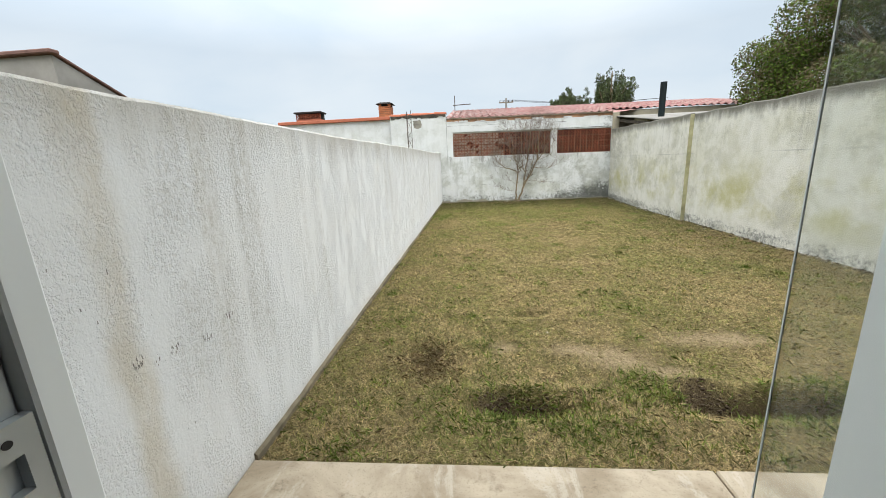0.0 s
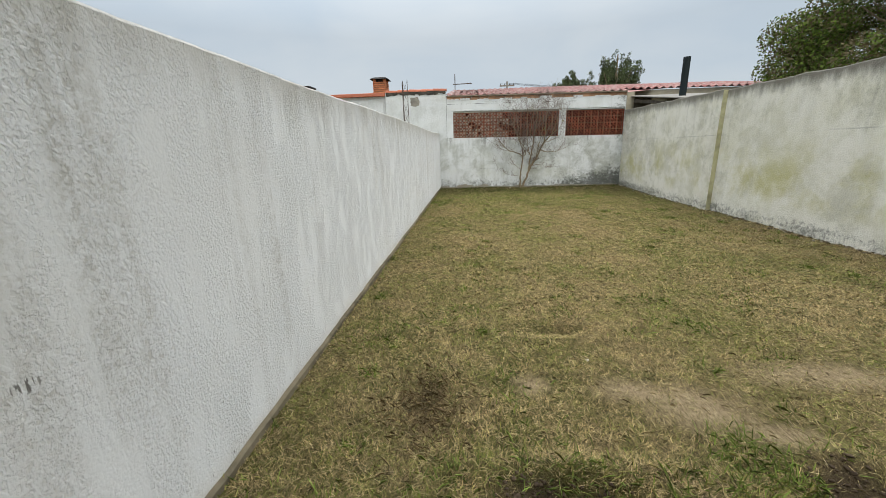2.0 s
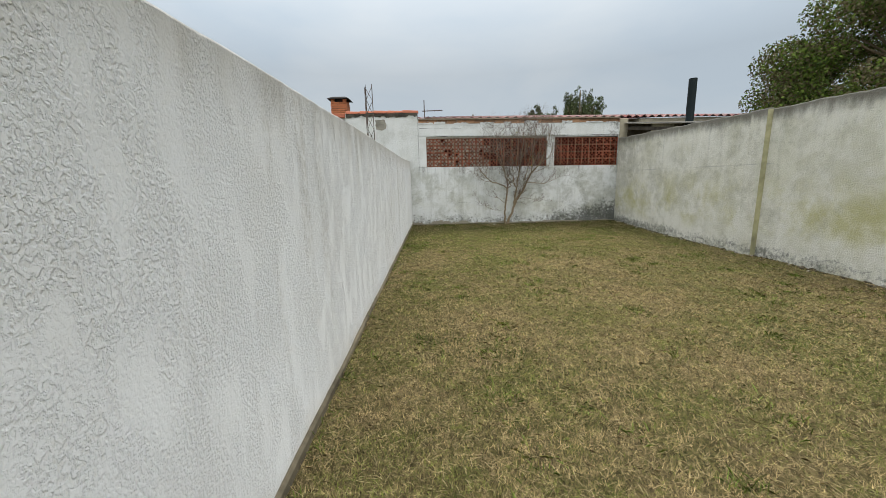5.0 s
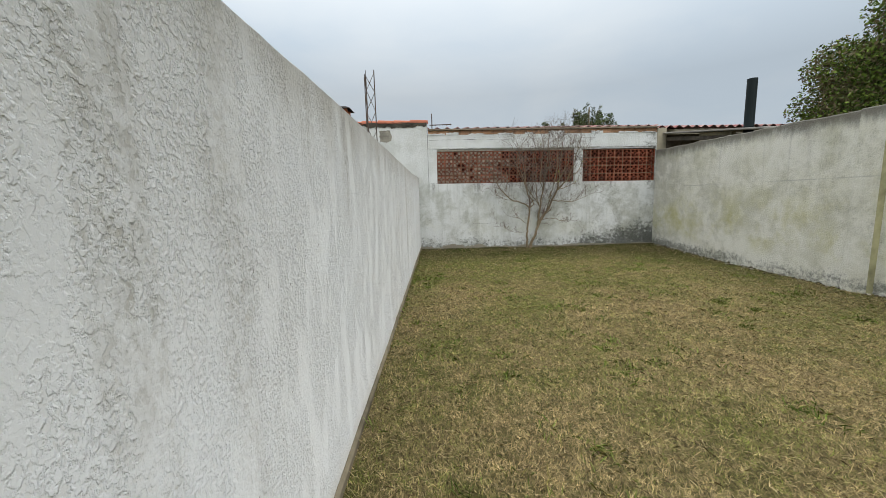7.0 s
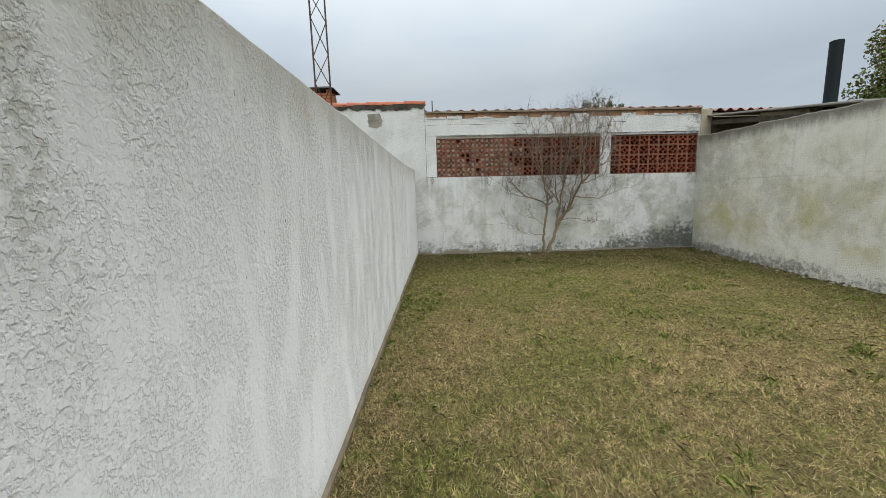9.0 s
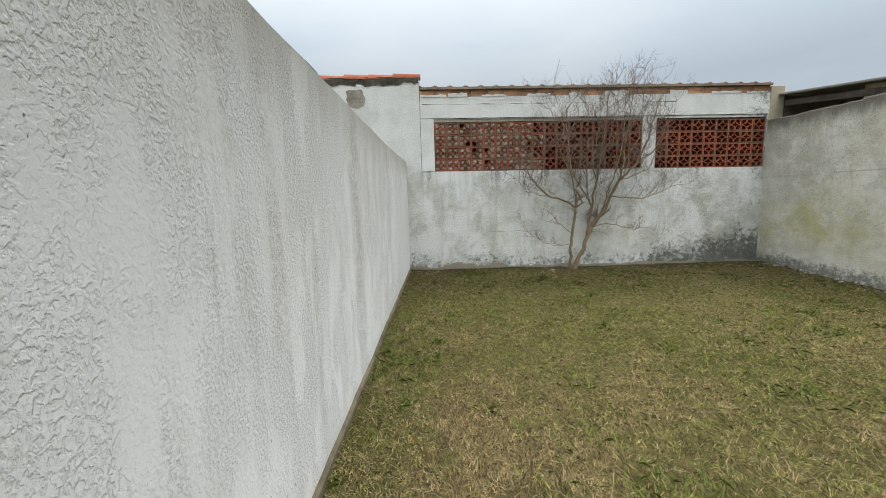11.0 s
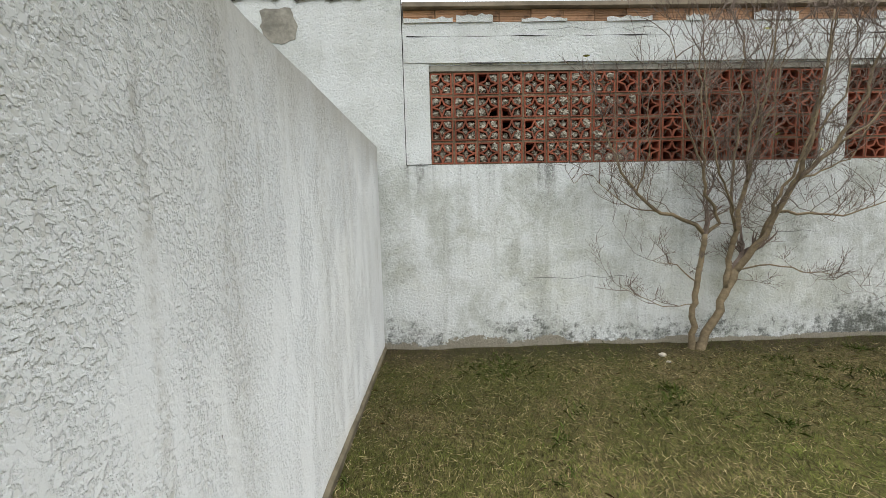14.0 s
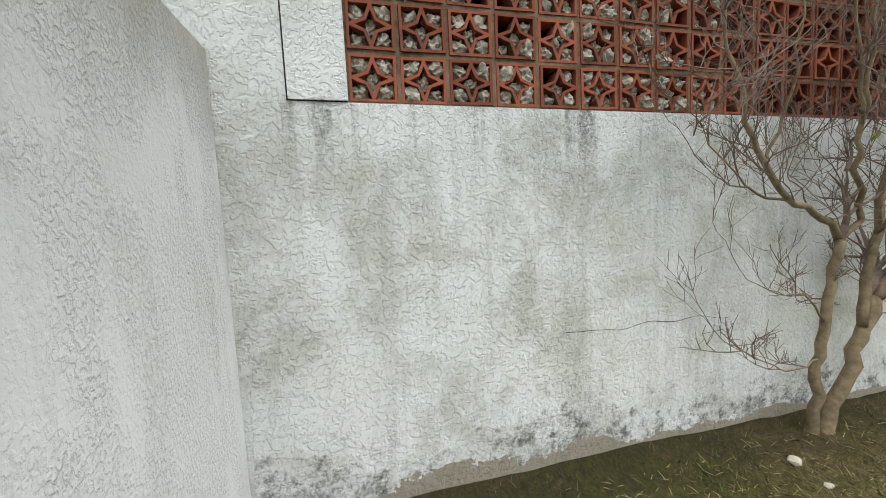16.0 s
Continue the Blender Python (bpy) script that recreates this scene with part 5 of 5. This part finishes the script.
for k in range(150):
    a, u = rng.uniform(0, 2 * math.pi), rng.uniform(-0.75, 1)
    rr = math.sqrt(max(0, 1 - u * u)) * rng.uniform(0.72, 1.0)
    centres.append((4.7 * rr * math.cos(a), 4.4 * rr * math.sin(a), 4.1 + 2.7 * u * rng.uniform(0.8, 1.05), rng.uniform(0.45, 0.95)))
leaf_cloud("crown", centres, 230000, 0.046, 0.55, rs, M_LEAF, tree)


def feathery_tree(x, y, base, height, width, seed, label):
    r = random.Random(seed)
    t = thing("conifer", label, "tree", (x, y, 0), group="far conifers")
    part("trunk", tube([(0, 0, 0), (0.05, 0, height * 0.95)], [0.25, 0.05], 7), M_BARK, t)
    cs = []
    for k in range(26):
        a, w = r.uniform(0, 6.28), width * 0.62 * math.sqrt(r.random())
        tip = base + (height - base) * (1.0 - 0.55 * (w / width) ** 1.2) * r.uniform(0.82, 1.04)
        z = base - 0.5 + r.uniform(0, 1.2)
        while z < tip:
            u = (tip - z) / (tip - base + 0.5)
            cs.append((w * math.cos(a) + r.gauss(0, 0.12), w * math.sin(a) + r.gauss(0, 0.12), z, 0.20 + 0.5 * u * width / 3))
            z += 0.38
            w *= 1.03
    for k in range(7):
        a = k * 0.9
        part("limb", tube([(0, 0, base), (width * 0.5 * math.cos(a), width * 0.5 * math.sin(a), base + (height - base) * 0.6)], [0.07, 0.02], 5), M_BARK, t)
    leaf_cloud("crown", cs, 36000, 0.17, 0.18, np.random.RandomState(seed), M_NEEDLE, t, 1.2)


feathery_tree(14.8, 43.0, 5.0, 10.6, 3.3, 3, "tall feathery conifer behind the red roof")
feathery_tree(10.6, 43.5, 5.0, 8.7, 2.4, 4, "smaller feathery conifer behind the red roof")

# ---------- grass ----------
grid_z = np.array([v[2] for v in verts]).reshape(len(ys), nx)
gx, gy = np.array(xs), np.array(ys)


def ground_at(x, y):
    i = np.clip(np.searchsorted(gx, x) - 1, 0, len(gx) - 2)
    j = np.clip(np.searchsorted(gy, y) - 1, 0, len(gy) - 2)
    u, w = (x - gx[i]) / (gx[i + 1] - gx[i]), (y - gy[j]) / (gy[j + 1] - gy[j])
    return (grid_z[j, i] * (1 - u) + grid_z[j, i + 1] * u) * (1 - w) + (grid_z[j + 1, i] * (1 - u) + grid_z[j + 1, i + 1] * u) * w


def bare(x, y):
    """How bare the ground is at a place, 0 to 1."""
    k = np.zeros_like(x)
    for cx, cy, rx, ry in SAND:
        k = np.maximum(k, 0.90 * np.exp(-(((x - cx) / rx) ** 2 + ((y - cy) / ry) ** 2) ** 1.5 * 0.7))
    for cx, cy, rx, ry in EARTH:
        k = np.maximum(k, 0.90 * np.exp(-(((x - cx) / rx) ** 2 + ((y - cy) / ry) ** 2) ** 1.5 * 0.6))
    return np.maximum(k, np.clip((y - 13.6) / 0.6, 0, 0.5))


def blades(name, x, y, length, width, lean, material, parent, rs, plain=False):
    n = len(x)
    z = ground_at(x, y) - 0.004
    a = rs.uniform(0, 2 * math.pi, n)
    d = np.stack([np.cos(a) * np.sin(lean), np.sin(a) * np.sin(lean), np.cos(lean)], 1)
    s = np.stack([-np.sin(a), np.cos(a), np.zeros(n)], 1) * (width / 2)[:, None]
    p = np.stack([x, y, z], 1)
    mid = p + d * (length * 0.55)[:, None]
    bend = d.copy()
    bend[:, 2] -= rs.uniform(0.1, 0.7, n)
    tip = mid + bend * (length * 0.45)[:, None]
    tip[:, 2] = np.maximum(tip[:, 2], z + 0.004)
    if plain:
        ob = raw_mesh(name, np.stack([p - s, p + s, tip], 1).reshape(-1, 3), np.arange(n * 3).reshape(-1, 3), material)
    else:
        v = np.stack([p - s, p + s, mid + s * 0.8, tip, mid - s * 0.8], 1).reshape(-1, 3)
        ob = raw_mesh(name, v, np.arange(n * 5).reshape(-1, 5), material)
    if parent:
        ob.parent = parent
    return ob


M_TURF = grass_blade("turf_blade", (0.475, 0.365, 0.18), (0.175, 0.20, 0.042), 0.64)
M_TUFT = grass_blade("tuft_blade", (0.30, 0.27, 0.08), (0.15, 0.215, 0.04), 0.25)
rs = np.random.RandomState(8)


def scatter(count):
    """Places on the lawn: half evenly, half gathered in small clumps; thinner towards the old wall, which the walk keeps away from."""
    cx = rs.uniform(-1.17, 4.98, count // 36)
    cy = SLAB_Y + 0.01 + (14.18 - SLAB_Y) * rs.uniform(0, 1, count // 36) ** 1.12
    x = np.concatenate([rs.uniform(-1.17, 4.98, count // 2), np.repeat(cx, 18) + rs.normal(0, 0.022, len(cx) * 18)])
    y = np.concatenate([SLAB_Y + 0.01 + (14.18 - SLAB_Y) * rs.uniform(0, 1, count // 2) ** 1.12, np.repeat(cy, 18) + rs.normal(0, 0.022, len(cx) * 18)])
    keep = rs.uniform(0, 1, len(x)) > np.maximum(bare(x, y), np.clip((x - 1.4) / 3.6, 0, 1) * 0.6)
    keep &= (x > -1.172) & (x < 4.98) & (y > SLAB_Y + 0.004) & (y < 14.18)
    return x[keep], y[keep]


x, y = scatter(1750000)
n = len(x)
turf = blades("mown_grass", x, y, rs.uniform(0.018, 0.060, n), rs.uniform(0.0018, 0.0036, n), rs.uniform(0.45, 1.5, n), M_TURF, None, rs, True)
tagged(turf, "short mown lawn, part green and part dry straw", "grass", kind="stuff")
# long pale and dead stalks lying over the turf
for name, count, tone, label in (("pale_stalks", 60000, (0.58, 0.47, 0.26), "pale dry stalks lying over the lawn"), ("dead_stalks", 15000, (0.17, 0.125, 0.065), "dark dead stalks among the lawn")):
    x = rs.uniform(-1.15, 4.95, count)
    y = SLAB_Y + 0.02 + (14.0 - SLAB_Y) * rs.uniform(0, 1, count) ** 1.3
    ok = rs.uniform(0, 1, count) > bare(x, y) * 0.7
    x, y = x[ok], y[ok]
    k = len(x)
    ob = blades(name, x, y, rs.uniform(0.025, 0.06, k), rs.uniform(0.0011, 0.0020, k), rs.uniform(0.9, 1.55, k), simple(name + "_skin", tone, 0.8, vary=0.45, scale=50.0), None, rs)
    ob.location.z = 0.012
    tagged(ob, label, "grass", kind="stuff")
# greener, longer tufts
tx, ty = [], []
spots = [(rs.uniform(-1.0, 4.8), rs.uniform(1.65, 13.9), rs.uniform(0.03, 0.11), int(rs.uniform(15, 60))) for _ in range(270)]
spots += [(0.35 + rs.normal(0, 0.18), 1.98 + rs.normal(0, 0.05), 0.06, 60) for _ in range(14)]
spots += [(rs.uniform(-1.0, 1.2), rs.uniform(1.62, 2.0), 0.08, 55) for _ in range(28)]
spots += [(1.1 + rs.normal(0, 0.12), 2.15 + rs.normal(0, 0.08), 0.06, 60) for _ in range(8)]
spots += [(1.8 + rs.normal(0, 0.3), 1.93 + rs.normal(0, 0.04), 0.06, 40) for _ in range(10)]
spots += [(LEFT(3) + 0.06, rs.uniform(1.6, 14.0), 0.03, 14) for _ in range(24)]
spots += [(0.45 + rs.normal(0, 0.25), 2.16 + rs.normal(0, 0.06), 0.05, 30) for _ in range(12)]
spots += [(2.0 + rs.normal(0, 0.35), 2.15 + rs.normal(0, 0.05), 0.05, 30) for _ in range(14)]
spots += [(-0.2 + rs.normal(0, 0.15), 13.75 + rs.normal(0, 0.1), 0.1, 40) for _ in range(4)]
for cx, cy, rr, k in spots:
    tx.append(rs.normal(cx, rr, k))
    ty.append(rs.normal(cy, rr, k))
x, y = np.concatenate(tx), np.concatenate(ty)
ok = (x > -1.16) & (x < 4.95) & (y > SLAB_Y) & (y < 14.15)
x, y = x[ok], y[ok]
n = len(x)
tufts = blades("grass_tufts", x, y, rs.uniform(0.035, 0.095, n), rs.uniform(0.003, 0.0055, n), rs.uniform(0.2, 1.2, n), M_TUFT, None, rs)
tagged(tufts, "longer green grass tufts among the lawn", "grass", kind="stuff")


# ---------- small loose things ----------
def stone(name, label, x, y, size, material, seed):
    r = random.Random(seed)
    bm = bmesh.new()
    bmesh.ops.create_icosphere(bm, subdivisions=2, radius=size)
    o = Vector((seed * 3.1, 0, 0))
    for v in bm.verts:
        k = 1 + 0.35 * noise.noise(v.co / size * 1.3 + o)
        v.co = Vector((v.co.x * k * 1.3, v.co.y * k, v.co.z * k * 0.6))
    ob = mesh_object(name, bm, material, False)
    ob.matrix_basis = pose(x, y, ground_z(x, y) + size * 0.35, 0, 0, r.uniform(0, 180))
    return tagged(ob, label, "stone")


M_STONE = simple("white_rubble", (0.52, 0.48, 0.40), 0.9, vary=0.25, scale=30.0, bump=0.5, dist=0.005)
stone("rubble_stone", "chip of white rubble on the soil beside the shrub", 1.27, 13.88, 0.028, M_STONE, 1)
stone("rubble_stone", "small pale pebble on bare soil", 1.22, 13.72, 0.016, M_STONE, 2)
stone("rubble_stone", "small pale pebble on the lawn", 0.62, 3.05, 0.011, M_STONE, 3)
stone("rubble_stone", "small pale pebble on the lawn", 0.42, 11.6, 0.014, M_STONE, 4)


# crumbled render and stones along the foot of the old wall
foot_verts, foot_faces = [], []
proto = bmesh.new()
bmesh.ops.create_icosphere(proto, subdivisions=1, radius=1.0)
pv = np.array([v.co[:] for v in proto.verts])
pf = np.array([[v.index for v in f.verts] for f in proto.faces])
proto.free()
for k in range(420):
    y = rs.uniform(1.7, 14.1)
    size = rs.uniform(0.006, 0.026)
    x = RIGHT_X - abs(rs.normal(0, 0.07)) - 0.003
    q = pv * (1 + 0.3 * rs.normal(size=(len(pv), 1))) * size * np.array([1.0, 1.4, 0.7])
    foot_faces.append(pf + len(pv) * k)
    foot_verts.append(q + np.array([x, y, float(ground_at(np.array([x]), np.array([y]))[0]) + size * 0.3]))
M_CRUMB = Nodes("crumbled_render", 0.95)
M_CRUMB = M_CRUMB.done(M_CRUMB.mix(M_CRUMB.ramp(M_CRUMB.island(), 0.55, 0.95), (0.09, 0.075, 0.05), (0.50, 0.47, 0.40)))
crumbs = raw_mesh("rubble_edging", np.concatenate(foot_verts), np.concatenate(foot_faces), M_CRUMB)
tagged(crumbs, "dark crumbled render along the foot of the old wall", "rubble", kind="stuff")

clod_verts, clod_faces = [], []
for k in range(500):
    cx, cy, rx, ry = EARTH[k % len(EARTH)]
    x, y = rs.normal(cx, rx * 0.5), rs.normal(cy, ry * 0.6)
    size = rs.uniform(0.003, 0.011)
    q = pv * (1 + 0.3 * rs.normal(size=(len(pv), 1))) * size * np.array([1.2, 1.2, 0.8])
    clod_faces.append(pf + len(pv) * k)
    clod_verts.append(q + np.array([x, y, float(ground_at(np.array([x]), np.array([y]))[0]) + size * 0.3]))
M_CLOD = simple("dug_earth", (0.085, 0.062, 0.042), 1.0, vary=0.6, scale=40.0, bump=0.6, dist=0.01)
clods = raw_mesh("earth_clods", np.concatenate(clod_verts), np.concatenate(clod_faces), M_CLOD)
tagged(clods, "dark dug earth crumbs round the holes in the lawn", "earth", kind="stuff")
# dead straw lying in the worn patch by the holes
x, y = rs.normal(THATCH[0], 0.12, 1500), rs.normal(THATCH[1], 0.17, 1500)
straw = blades("dead_straw", x, y, rs.uniform(0.03, 0.09, 1500), rs.uniform(0.002, 0.004, 1500), rs.uniform(0.3, 1.4, 1500), simple("dead_straw_blade", (0.22, 0.16, 0.085), 0.9, vary=0.6, scale=60.0), None, rs)
tagged(straw, "dead brown straw in a worn patch of lawn", "grass", kind="stuff")
